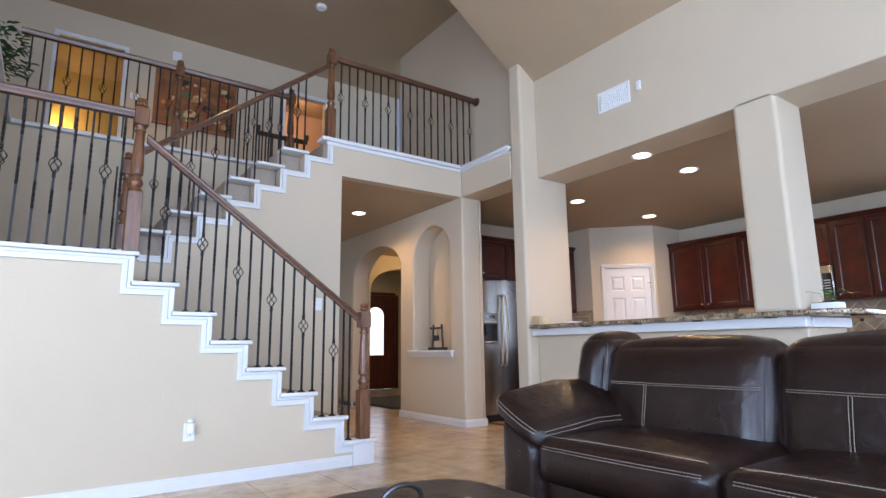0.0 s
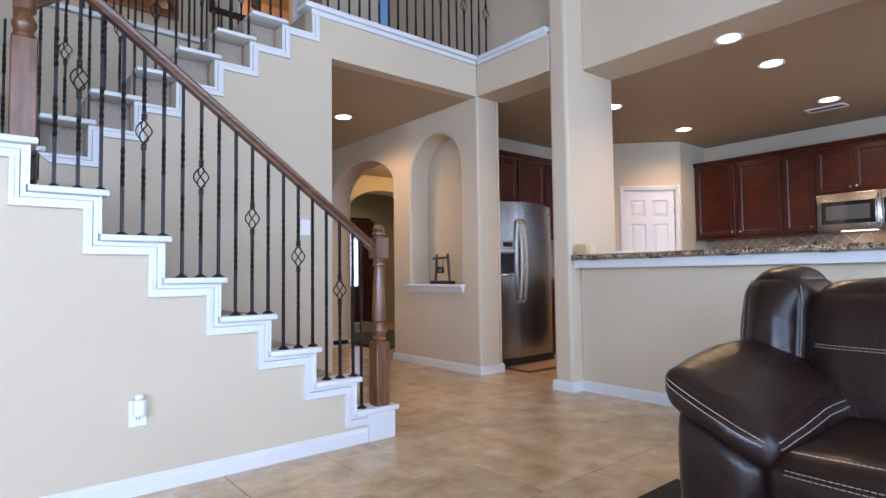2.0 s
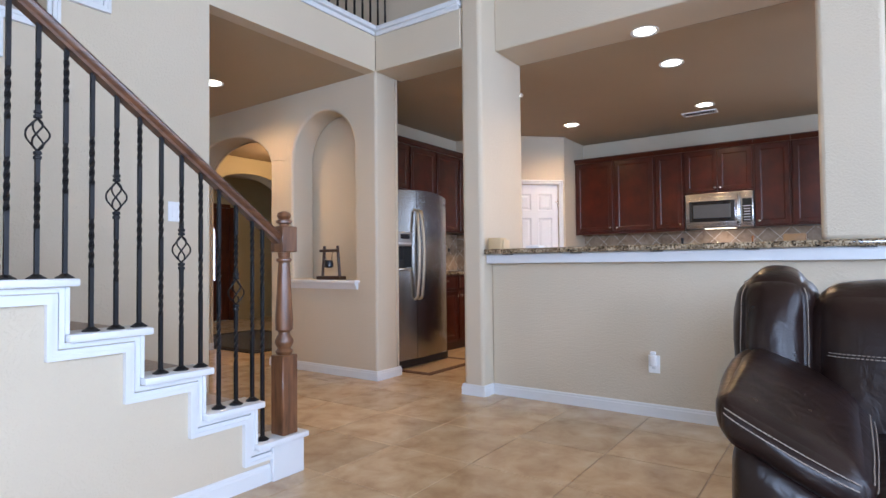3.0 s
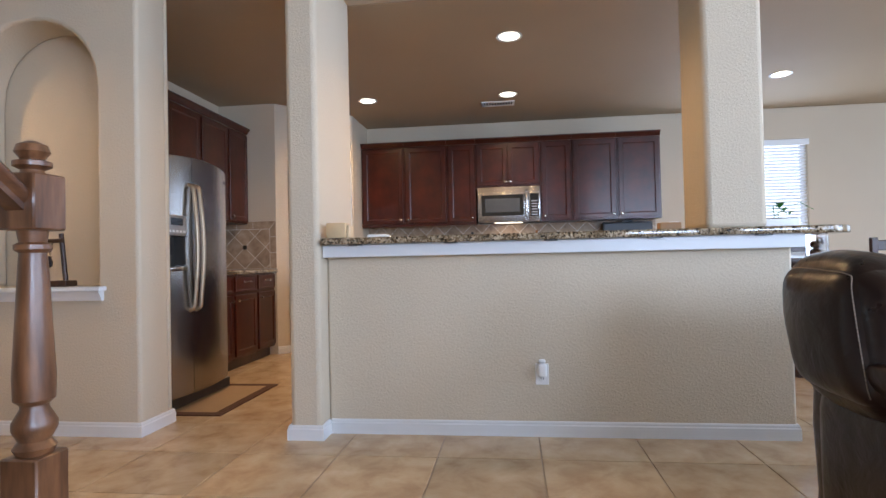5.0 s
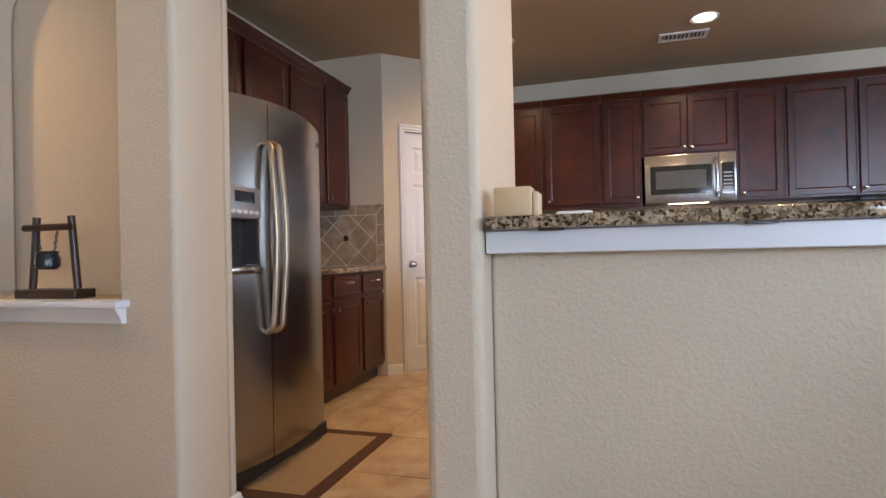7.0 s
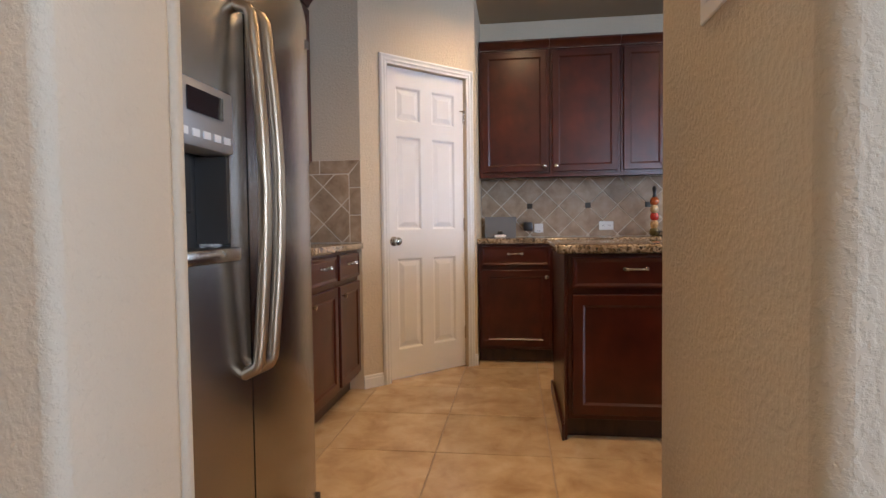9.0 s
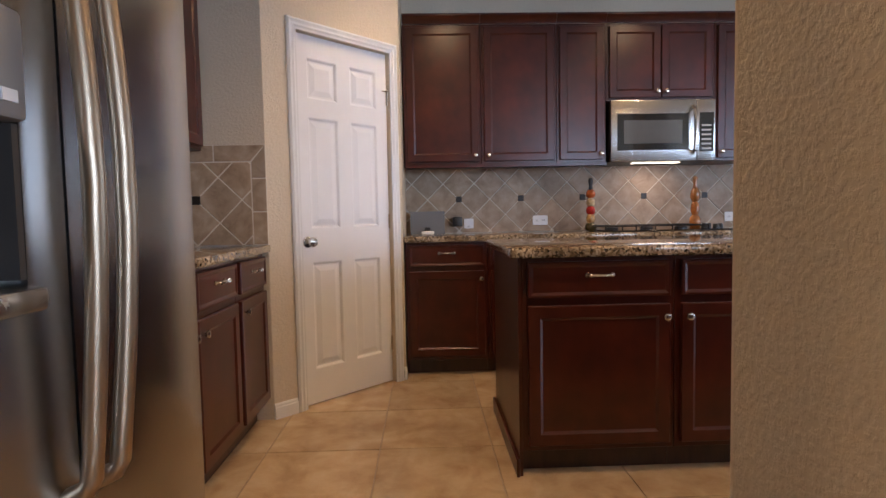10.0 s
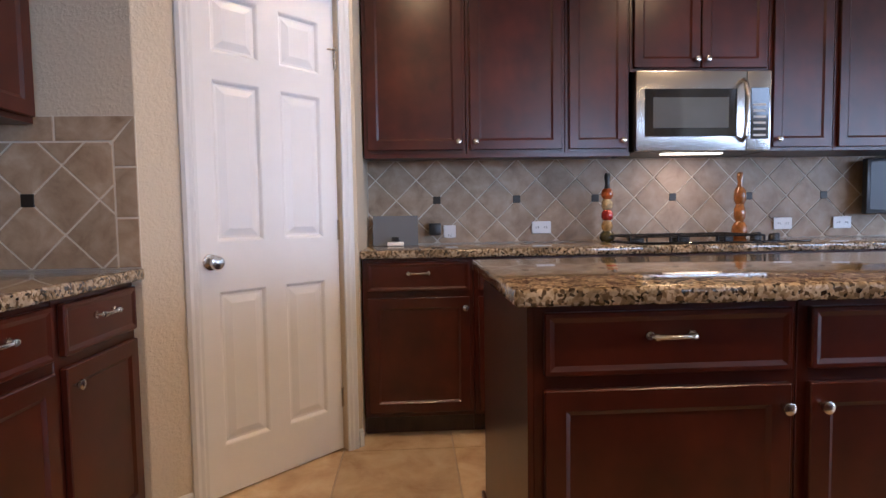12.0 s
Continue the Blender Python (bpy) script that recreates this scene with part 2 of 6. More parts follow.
def cyl(bm, p, q, r, seg=16, r2=None):
    p, q = Vector(p), Vector(q)
    d = q - p
    m = Matrix.Translation((p + q) / 2) @ d.to_track_quat("Z", "Y").to_matrix().to_4x4()
    bmesh.ops.create_cone(bm, cap_ends=True, segments=seg, radius1=r, radius2=r if r2 is None else r2, depth=d.length, matrix=m)
    return bm


def lathe(bm, profile, seg=20, m=Matrix()):
    """Turn a profile of (radius, z) about the z axis."""
    rings = []
    for r, z in profile:
        rings.append([bm.verts.new(m @ Vector((max(r, 1e-4) * math.cos(2 * math.pi * k / seg), max(r, 1e-4) * math.sin(2 * math.pi * k / seg), z))) for k in range(seg)])
    for a, b in zip(rings, rings[1:]):
        for k in range(seg):
            bm.faces.new((a[k], a[(k + 1) % seg], b[(k + 1) % seg], b[k]))
    bm.faces.new(list(reversed(rings[0])))
    bm.faces.new(rings[-1])
    return bm


def tube(bm, pts, r, seg=8):
    """A round rod along points."""
    pts = [Vector(p) for p in pts]
    rings = []
    for k, p in enumerate(pts):
        d = (pts[min(k + 1, len(pts) - 1)] - pts[max(k - 1, 0)]).normalized()
        q = d.to_track_quat("Z", "Y").to_matrix()
        rings.append([bm.verts.new(p + q @ Vector((r * math.cos(2 * math.pi * i / seg), r * math.sin(2 * math.pi * i / seg), 0))) for i in range(seg)])
    for a, b in zip(rings, rings[1:]):
        best = min(range(seg), key=lambda s: (a[0].co - b[s].co).length)
        for i in range(seg):
            bm.faces.new((a[i], a[(i + 1) % seg], b[(i + 1 + best) % seg], b[(i + best) % seg]))
    bm.faces.new(list(reversed(rings[0])))
    bm.faces.new(rings[-1])
    return bm


def slab(bm, loops, depth, m):
    """Extrude outlines (the first outer, the others holes) of (u, v) by depth along w, placed by m."""
    edges = []
    for loop in loops:
        vs = [bm.verts.new((u, v, 0)) for u, v in loop]
        edges += [bm.edges.new((vs[k], vs[(k + 1) % len(vs)])) for k in range(len(vs))]
    mine = {v for e in edges for v in e.verts}
    r = bmesh.ops.triangle_fill(bm, use_beauty=True, use_dissolve=False, edges=edges)
    faces = [f for f in r["geom"] if isinstance(f, bmesh.types.BMFace)]
    ext = bmesh.ops.extrude_face_region(bm, geom=faces)
    top = [v for v in ext["geom"] if isinstance(v, bmesh.types.BMVert)]
    bmesh.ops.translate(bm, verts=top, vec=(0, 0, depth))
    every = list(mine | set(top) | {v for f in faces for v in f.verts})
    bmesh.ops.transform(bm, matrix=m, verts=every)
    bmesh.ops.recalc_face_normals(bm, faces=bm.faces)
    return bm


# (u, v, w) -> world axes
YZX = Matrix(((0, 0, 1, 0), (1, 0, 0, 0), (0, 1, 0, 0), (0, 0, 0, 1)))
XZY = Matrix(((1, 0, 0, 0), (0, 0, 1, 0), (0, 1, 0, 0), (0, 0, 0, 1)))


def mesh_of(name, bm, material, smooth=False):
    me = bpy.data.meshes.new(name)
    bm.normal_update()
    bm.to_mesh(me)
    bm.free()
    for mt in material if isinstance(material, (list, tuple)) else [material]:
        me.materials.append(mt)
    if smooth:
        me.polygons.foreach_set("use_smooth", [True] * len(me.polygons))
        me.set_sharp_from_angle(angle=radians(40))
    return me


def part(name, bm, material, parent, label="", smooth=True):
    ob = new(name, bm if isinstance(bm, bpy.types.Mesh) else mesh_of(name, bm, material, smooth))
    ob.parent = parent
    return tagged(ob, label)


def thing(name, label, category, at=(0, 0, 0), group="", turn=0):
    ob = new(name)
    ob.matrix_world = pose(*at, 0, 0, turn)
    ob.empty_display_size = 0.1
    return tagged(ob, label, category, group)


def structure(name, bm, material, label="", category="", round_edges=0.0, smooth=True):
    ob = new(name, mesh_of(name, bm, material, smooth))
    if round_edges:
        md = ob.modifiers.new("rounded", "BEVEL")
        md.width, md.segments, md.limit_method, md.angle_limit = round_edges, 3, "ANGLE", radians(45)
    return tagged(ob, label, category, kind="structure")


# ---- plan ----
CEIL_Z = 2.685          # ground-floor ceiling
LOFT = 3.06            # loft floor
TOP = 5.50             # upper ceiling
RISE, RUN, NOSE0 = 0.192, 0.2535, 2.11
UP_RUN, UP_NOSE = 0.2435, 2.143
SIDE = 4.15            # face of the stair's side wall
HALL = 5.235           # face of the wall under the upper flight and of the loft's edge

floor = structure("floor", boxes((-6.2, 8.2, -3.75, 12.0, -0.12, -0.004)), GROUT, "beige tile floor with grout joints", "floor")

# walls of the tall room
structure("wall_stair_side", slab(bmesh.new(), [[(-3.6, 0), (2.075, 0), (2.075, RISE - 0.03)] + [p for k in range(8) for p in ((NOSE0 - 0.04 - k * RUN, RISE * (k + 1) - 0.03), (NOSE0 - 0.04 - (k + 1) * RUN if k < 7 else -0.62, RISE * (k + 1) - 0.03))] + [(-0.62, 3.03), (-3.6, 3.03)]], 0.11, Matrix.Translation((0, SIDE, 0)) @ XZY), PAINT, "cream painted stair side wall", "wall", 0.004)
structure("wall_under_upper_flight", slab(bmesh.new(), [[(-0.6, 0), (2.28, 0), (2.28, CEIL_Z), (3.855, CEIL_Z), (3.855, LOFT - 0.06), (2.11, LOFT - 0.06)] + [p for k in range(8) for p in ((UP_NOSE - 0.035 - k * UP_RUN, LOFT - 0.03 - RISE * k), (UP_NOSE - 0.035 - k * UP_RUN, LOFT - 0.03 - RISE * (k + 1)))] + [(-0.6, LOFT - 0.03 - RISE * 8)]], 0.12, Matrix.Translation((0, HALL, 0)) @ XZY), PAINT, "cream painted wall under the stairs", "wall", 0.012)
structure("wall_hall_west", boxes((2.145, 2.28, HALL + 0.121, 8.9, 0, CEIL_Z)), PAINT, "cream painted hall wall", "wall")
structure("wall_landing_west", boxes((-0.72, -0.6, SIDE + 0.112, 6.42, 0, 3.03)), PAINT, "cream painted wall beside the stair landing", "wall")
structure("wall_upper_west", boxes((-1.75, -1.6, SIDE - 0.2, 9.0, 3.03, TOP)), PAINT, "cream painted upper wall", "wall")
structure("plant_shelf", boxes((-1.6, -0.721, SIDE + 0.112, 6.42, 2.9, 3.03)), PAINT, "plaster ledge beside the stair", "ledge")
structure("wall_stair_back", boxes((-0.6, 2.145, 6.42, 6.54, 0, LOFT - 0.04)), PAINT, "cream painted wall beside the upper flight", "wall")

# wall with niche and arch
def arc(cy, cz, r, a0, a1, n=14):
    return [(cy + r * math.cos(radians(a0 + (a1 - a0) * k / n)), cz + r * math.sin(radians(a0 + (a1 - a0) * k / n))) for k in range(n + 1)]


NICHE = [(5.49, 0.865), (6.34, 0.865)] + arc(5.915, 2.03, 0.425, 0, 180)
ARCH_Y0, ARCH_Y1 = 6.67, 8.15
ARCH = [(ARCH_Y0, 0)] + [(7.41 - 0.74 * math.cos(radians(a)), 2.0 + 0.40 * math.sin(radians(a))) for a in range(0, 181, 9)] + [(ARCH_Y1, 0)]
NW = [(HALL, 0)] + ARCH + [(9.0, 0), (9.0, CEIL_Z + 0.035), (HALL, CEIL_Z + 0.035)]
structure("wall_niche", slab(bmesh.new(), [NW, NICHE], 0.27, Matrix.Translation((3.855, 0, 0)) @ YZX), PAINT, "cream painted wall with an arched niche and an archway", "wall", 0.022)
structure("wall_niche_back", slab(bmesh.new(), [NW], 0.03, Matrix.Translation((4.125, 0, 0)) @ YZX), PAINT, "cream painted wall behind the niche", "wall", 0.012)

# headers and columns
structure("header_passage", boxes((3.855, 4.20, 4.345, HALL, CEIL_Z, LOFT - 0.05)), PAINT, "cream painted header over the kitchen passage", "wall", 0.008)
structure("column_1", boxes((3.855, 4.53, 4.165, 4.345, 0, 5.2)), PAINT, "cream textured wall column with rounded corners", "column", 0.03)
structure("wall_half", boxes((3.99, 4.16, 1.665, 4.165, 0, 1.064)), PAINT, "cream textured half wall under the bar", "wall", 0.015)
structure("column_2", boxes((4.08, 4.50, 1.735, 2.05, 1.107, CEIL_Z + 0.05)), PAINT, "cream textured column standing on the bar", "column", 0.03)
structure("wall_over_bar", boxes((4.08, 4.50, -3.6, 4.165, CEIL_Z, 5.3)), PAINT, "cream painted upper wall over the bar", "wall", 0.012)
structure("wall_loft_east", boxes((4.16, 4.28, 4.345, 7.2, LOFT, TOP)), PAINT, "cream painted loft wall", "wall")
structure("wall_loft_north", slab(bmesh.new(), [[(-1.75, LOFT), (-0.33, LOFT), (-0.33, 5.07), (0.43, 5.07), (0.43, LOFT), (2.75, LOFT), (2.75, 5.05), (3.45, 5.05), (3.45, LOFT), (4.9, LOFT), (4.9, TOP), (-1.75, TOP)]], 0.12, Matrix.Translation((0, 8.5, 0)) @ XZY), PAINT, "cream painted loft wall with doorways", "wall")
structure("loft_floor", boxes((2.12, 4.9, HALL + 0.12, 8.9, LOFT - 0.30, LOFT), (-1.6, 2.12, 6.54, 8.9, LOFT - 0.30, LOFT)), CARPET, "beige carpeted loft floor", "floor")

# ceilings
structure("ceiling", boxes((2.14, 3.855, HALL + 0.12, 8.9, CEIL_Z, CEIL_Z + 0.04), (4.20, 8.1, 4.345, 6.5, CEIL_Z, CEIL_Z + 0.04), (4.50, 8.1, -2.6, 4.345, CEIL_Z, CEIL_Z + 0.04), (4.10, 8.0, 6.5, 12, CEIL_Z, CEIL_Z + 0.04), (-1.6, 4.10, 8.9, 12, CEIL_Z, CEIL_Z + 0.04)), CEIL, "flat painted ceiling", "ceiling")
V0 = 3.80
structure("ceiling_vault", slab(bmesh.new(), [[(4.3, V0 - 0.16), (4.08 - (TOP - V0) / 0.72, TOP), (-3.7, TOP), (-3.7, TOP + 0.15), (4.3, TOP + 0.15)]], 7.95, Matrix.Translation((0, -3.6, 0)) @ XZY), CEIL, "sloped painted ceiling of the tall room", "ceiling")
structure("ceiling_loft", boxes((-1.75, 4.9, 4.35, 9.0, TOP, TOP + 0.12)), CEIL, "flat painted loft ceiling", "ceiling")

# walls around and behind, with the tall south windows
SW = [[(-3.7, 0), (4.5, 0), (4.5, TOP), (-3.7, TOP)]] + [[(wx - 0.85, z0), (wx + 0.85, z0), (wx + 0.85, z1), (wx - 0.85, z1)] for wx in (-1.9, 0.5, 2.9) for z0, z1 in ((0.5, 2.6), (3.2, 4.3))]
structure("wall_south", slab(bmesh.new(), SW, 0.15, Matrix.Translation((0, -3.75, 0)) @ XZY), PAINT, "cream painted wall with tall windows", "wall")
# the west openings are invented to hold the added lamps
structure("wall_west", slab(boxes((-3.6, -1.75, 4.15, 4.26, 3.03, TOP)), [[(-3.6, 0), (4.26, 0), (4.26, TOP), (-3.6, TOP)]] + [[(wy - 0.75, 0.5), (wy + 0.75, 0.5), (wy + 0.75, 2.5), (wy - 0.75, 2.5)] for wy in (-2.0, 0.6)], 0.15, Matrix.Translation((-3.75, 0, 0)) @ YZX), PAINT, "cream painted wall", "wall")
WB = [[(-2.6, 0), (5.3, 0), (5.3, CEIL_Z), (-2.6, CEIL_Z)], [(-0.38, 0.93), (1.01, 0.93), (1.01, 2.31), (-0.38, 2.31)]]
structure("wall_kitchen_back", slab(bmesh.new(), WB, 0.15, Matrix.Translation((7.94, 0, 0)) @ YZX), PAINT, "cream painted kitchen wall with a window", "wall", 0.01)
# this south opening is assumed, cut for the added breakfast lamp
WD = [[(4.5, 0), (8.09, 0), (8.09, CEIL_Z), (4.5, CEIL_Z)], [(5.2, 0.5), (7.2, 0.5), (7.2, 2.4), (5.2, 2.4)]]
structure("wall_breakfast_south", slab(bmesh.new(), WD, 0.15, Matrix.Translation((0, -2.6, 0)) @ XZY), PAINT, "cream painted breakfast wall with a made-up window opening", "wall")
PX, PY = 6.590, 5.605    # corner of the pantry wall
structure("wall_kitchen_left", boxes((4.16, 6.715, 6.235, 6.44, 0, CEIL_Z)), PAINT, "cream painted kitchen wall", "wall")
structure("wall_pantry_return", boxes((PX, 6.715, PY, 6.235, 0, CEIL_Z)), PAINT, "cream painted pantry wall", "wall")
# pantry wall at 45 degrees with its doorway
PL = 0.940
DW0, DW1, DH = 0.200, 0.855, 2.045
pantry_m = Matrix.Translation((PX, PY, 0)) @ Euler((0, 0, radians(-45))).to_matrix().to_4x4()
structure("wall_pantry", slab(bmesh.new(), [[(0, 0), (DW0, 0), (DW0, DH), (DW1, DH), (DW1, 0), (PL, 0), (PL, CEIL_Z), (0, CEIL_Z)]], 0.11, pantry_m @ XZY), PAINT, "cream painted diagonal pantry wall", "wall", 0.008)
structure("wall_pantry_side", boxes((PX + PL * 0.7071, 7.94, PY - PL * 0.7071 + 0.0, PY - PL * 0.7071 + 0.1, 0, CEIL_Z)), PAINT, "cream painted pantry wall", "wall")
structure("wall_entry", boxes((4.1, 5.45, 11.3, 11.45, 0, CEIL_Z), (6.5, 8.2, 11.3, 11.45, 0, CEIL_Z), (5.45, 6.5, 11.3, 11.45, 2.12, CEIL_Z), (8.0, 8.15, 6.44, 11.3, 0, CEIL_Z), (4.10, 8.0, 6.45, 6.55, 0, CEIL_Z)), EPAINT, "pale yellow entry wall", "wall")
structure("wall_front_room", slab(bmesh.new(), [[(-1.6, 0), (4.1, 0), (4.1, CEIL_Z), (-1.6, CEIL_Z)], [(1.8, 0.6), (3.1, 0.6), (3.1, 2.2), (1.8, 2.2)]], 0.15, Matrix.Translation((0, 11.85, 0)) @ XZY), PAINT, "front room wall with a window", "wall")
structure("wall_front_room_west", boxes((-1.75, -1.6, 6.5, 12, 0, CEIL_Z), (-1.6, 2.145, 8.8, 8.9, 0, CEIL_Z)), PAINT, "front room wall", "wall")
structure("backdrop_garden", boxes((-3, 9, 15.5, 15.6, -0.1, 5)), glow("garden_green", (0.55, 0.75, 0.5), 1.6), "bright garden seen through the windows", "backdrop")
structure("backdrop_daylight", boxes((9.5, 9.6, -4, 5, -0.1, 5)), glow("daylight_white", (0.9, 0.95, 1.0), 2.5), "bright daylight outside the breakfast window", "backdrop")
structure("ground", boxes((-400, 400, -400, 400, -0.4, -0.25)), plain("lawn", (0.06, 0.09, 0.03), 0.95), "lawn round the house", "ground")

# ---- soft furniture helper ----


def cushion_fn(x0, x1, y0, y1, z0, z1, r, puff=0.02, warp=None):
    """Maps the surface of the cube [-1, 1] to a padded, rounded box."""
    c = Vector(((x0 + x1) / 2, (y0 + y1) / 2, (z0 + z1) / 2))
    h = Vector(((x1 - x0) / 2, (y1 - y0) / 2, (z1 - z0) / 2))

    def fn(u):
        p = [u[k] * h[k] for k in range(3)]
        q = [max(-(h[k] - r), min(h[k] - r, p[k])) for k in range(3)]
        d = Vector([p[k] - q[k] for k in range(3)])
        s = Vector(q) + (d.normalized() * r if d.length > 1e-9 else d)
        for a in range(3):
            b, e = (a + 1) % 3, (a + 2) % 3
            s[a] += puff * u[a] ** 3 * (1 - u[b] ** 2) * (1 - u[e] ** 2)
        s = s + c
        wob = noise.noise(s * 5.5) * 0.006 + noise.noise(s * 15) * 0.0025
        s += (s - c).normalized() * wob
        return warp(s) if warp else s
    return fn


def cushion(fn, cuts=15):
    bm = bmesh.new()
    bmesh.ops.create_cube(bm, size=2)
    bmesh.ops.subdivide_edges(bm, edges=bm.edges[:], cuts=cuts, use_grid_fill=True)
    for v in bm.verts:
        u = [math.sin(c * math.pi / 2) for c in v.co]
        v.co = fn(u)
    return bm


def stitch(bm, fn, path, out=0.004, r=0.0017, dash=0.011):
    """Thread dashes along a path of cube-surface points."""
    pts = []
    for a, b in zip(path, path[1:]):
        n = 220
        pts += [Vector(fn([a[k] + (b[k] - a[k]) * i / n for k in range(3)])) for i in range(n)]
    run = 0.0
    ax = max(range(3), key=lambda k: min(abs(path[0][k]), abs(path[1][k])))
    push = Vector([math.copysign(out, path[0][k]) if k == ax else 0 for k in range(3)])
    pts = [p + push for p in pts]
    on = []
    for p, q in zip(pts, pts[1:]):
        run += (q - p).length
        on.append(p)
        if run > dash:
            if (on[-1] - on[0]).length > 1e-4:
                tube(bm, [on[0], on[-1]], r, 5)
            run, on = 0.0, []
    return bm


def panel_face(bm, x0, x1, z0, z1, yf, t, rail, depth=0.007, raised=False):
    """A framed panel, front at y = yf, facing -y."""
    box(bm, x0, x1, yf, yf + t, z0, z1, bev=0.003)
    front = max((f for f in bm.faces if abs(f.normal.y + 1) < 1e-3 and abs(f.calc_center_median().y - yf) < 1e-4 and x0 < f.calc_center_median().x < x1 and z0 < f.calc_center_median().z < z1), key=lambda f: f.calc_area())
    bmesh.ops.inset_region(bm, faces=[front], thickness=rail, depth=0)
    bmesh.ops.inset_region(bm, faces=[front], thickness=0.006, depth=-depth * 0.4)
    bmesh.ops.inset_region(bm, faces=[front], thickness=0.010, depth=-depth * 0.6)
    if raised:
        bmesh.ops.inset_region(bm, faces=[front], thickness=0.022, depth=depth * 0.75)
    return bm


KNOB = mesh_of("knob", lathe(bmesh.new(), [(0.006, 0.0), (0.005, 0.012), (0.010, 0.017), (0.0155, 0.022), (0.0145, 0.028), (0.007, 0.031)], 14, Matrix.Rotation(radians(90), 4, "X")), NICKEL, True)


def pull_bm():
    bm = bmesh.new()
    tube(bm, [(-0.048, 0, 0), (-0.047, -0.018, 0), (-0.035, -0.026, 0), (0, -0.029, 0), (0.035, -0.026, 0), (0.047, -0.018, 0), (0.048, 0, 0)], 0.0055, 10)
    for s in (-1, 1):
        cyl(bm, (s * 0.048, 0.0, 0), (s * 0.048, -0.006, 0), 0.010, 12)
        cyl(bm, (s * 0.044, -0.024, 0), (s * 0.036, -0.027, 0), 0.0085, 10)
    return bm


PULL = mesh_of("pull", pull_bm(), NICKEL, True)


def cabinet(name, label, at, turn, w, z0, z1, depth, doors=(), drawers=(), group="", toe=0.0, crown=0.0, ends=False):
    """Fronts face the thing's -y; doors (x0, x1, z0, z1, knob x, knob z), drawers (x0, x1, z0, z1)."""
    c = thing(name, label, "cabinet", at, group, turn)
    bm = boxes((0, w, 0.0, depth, z0 + toe, z1), bev=0.002)
    part("body", bm, CHERRY, c)
    if toe:
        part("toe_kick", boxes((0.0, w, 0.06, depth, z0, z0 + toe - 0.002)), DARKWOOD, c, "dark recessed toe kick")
    if crown:
        cb = bmesh.new()
        prof = [(0, 0), (-0.014, 0.0), (-0.020, 0.018), (-0.040, 0.042), (-0.046, 0.046), (-0.046, crown), (0, crown)]
        slab(cb, [prof], w + (0.04 if ends else 0), Matrix.Translation((0, 0, z1 + 0.001)) @ Matrix(((0, 0, 1, 0), (1, 0, 0, 0), (0, 1, 0, 0), (0, 0, 0, 1))))
        part("crown_moulding", cb, CHERRY, c)
    for x0, x1, a, b, kx, kz in doors:
        d = part("door", panel_face(bmesh.new(), x0, x1, a, b, -0.021, 0.020, 0.062 if x1 - x0 > 0.3 else 0.05), CHERRY, c, smooth=False)
        kn = part("knob", KNOB, None, d, "round brushed nickel knob")
        kn.matrix_local = pose(kx, -0.020, kz)
    for x0, x1, a, b in drawers:
        d = part("drawer", panel_face(bmesh.new(), x0, x1, a, b, -0.021, 0.020, 0.012, 0.004), CHERRY, c, smooth=False)
        pu = part("handle", PULL, None, d, "brushed nickel bar pull")
        pu.matrix_local = pose((x0 + x1) / 2, -0.020, a + (b - a) * 0.62)
    return c


def base_unit(label, at, turn, w, knob_right, group, pulls=True):
    kx = w - 0.045 if knob_right else 0.045
    return cabinet("base_cabinet", label, at, turn, w - 0.002, 0, 0.873, 0.60, [(0.022, w - 0.022, 0.125, 0.685, kx, 0.635)], [(0.022, w - 0.022, 0.716, 0.858)], group, toe=0.10)


# ---- stairs ----
stairs = thing("staircase", "carpeted staircase with white painted tread ends and skirt boards", "stairs")
for k in range(8):
    x1 = NOSE0 - 0.035 - k * RUN
    x0 = x1 - RUN if k < 7 else -0.6
    part("step", boxes((x0, x1, SIDE + 0.115, HALL - 0.003, RISE * k, RISE * (k + 1) - 0.004), bev=0.012, seg=2), CARPET, stairs, "beige carpeted step")
    xl = x0 - 0.0 if k < 7 else -0.6
    part("tread_cap", boxes((xl + 0.004 if k < 7 else xl, x1 + 0.036, SIDE - 0.045, SIDE + 0.115, RISE * (k + 1) - 0.028, RISE * (k + 1)), bev=0.006, seg=2), WHITE, stairs, "white painted tread end")
    part("riser_board", boxes((x1 - 0.001, x1 + 0.012, SIDE - 0.019, SIDE + 0.113, RISE * k + 0.001, RISE * (k + 1) - 0.029)), WHITE, stairs, "white painted riser end")
for k in range(8):
    x1 = UP_NOSE - 0.035 - k * UP_RUN
    z1 = LOFT - RISE * k
    if k:
        part("step", boxes((x1 - UP_RUN, x1, HALL + 0.125, 6.415, 1.536 + 0.001, z1 - 0.004), bev=0.012, seg=2), CARPET, stairs, "beige carpeted step")
        part("tread_cap", boxes((x1 - UP_RUN + 0.004, x1 + 0.036, HALL - 0.045, HALL + 0.122, z1 - 0.028, z1), bev=0.006, seg=2), WHITE, stairs, "white painted tread end")
        part("tread_end_face", boxes((x1 + 0.0005, x1 + 0.010, HALL + 0.0, HALL + 0.122, z1 - RISE + 0.001, z1 - 0.029)), OAK, stairs, "brown riser end")


low = [(NOSE0 - 0.035, 0.0)] + [p for k in range(8) for p in ((NOSE0 - 0.035 - k * RUN, RISE * (k + 1) - 0.029), (NOSE0 - 0.035 - (k + 1) * RUN if k < 7 else -0.61, RISE * (k + 1) - 0.029))]


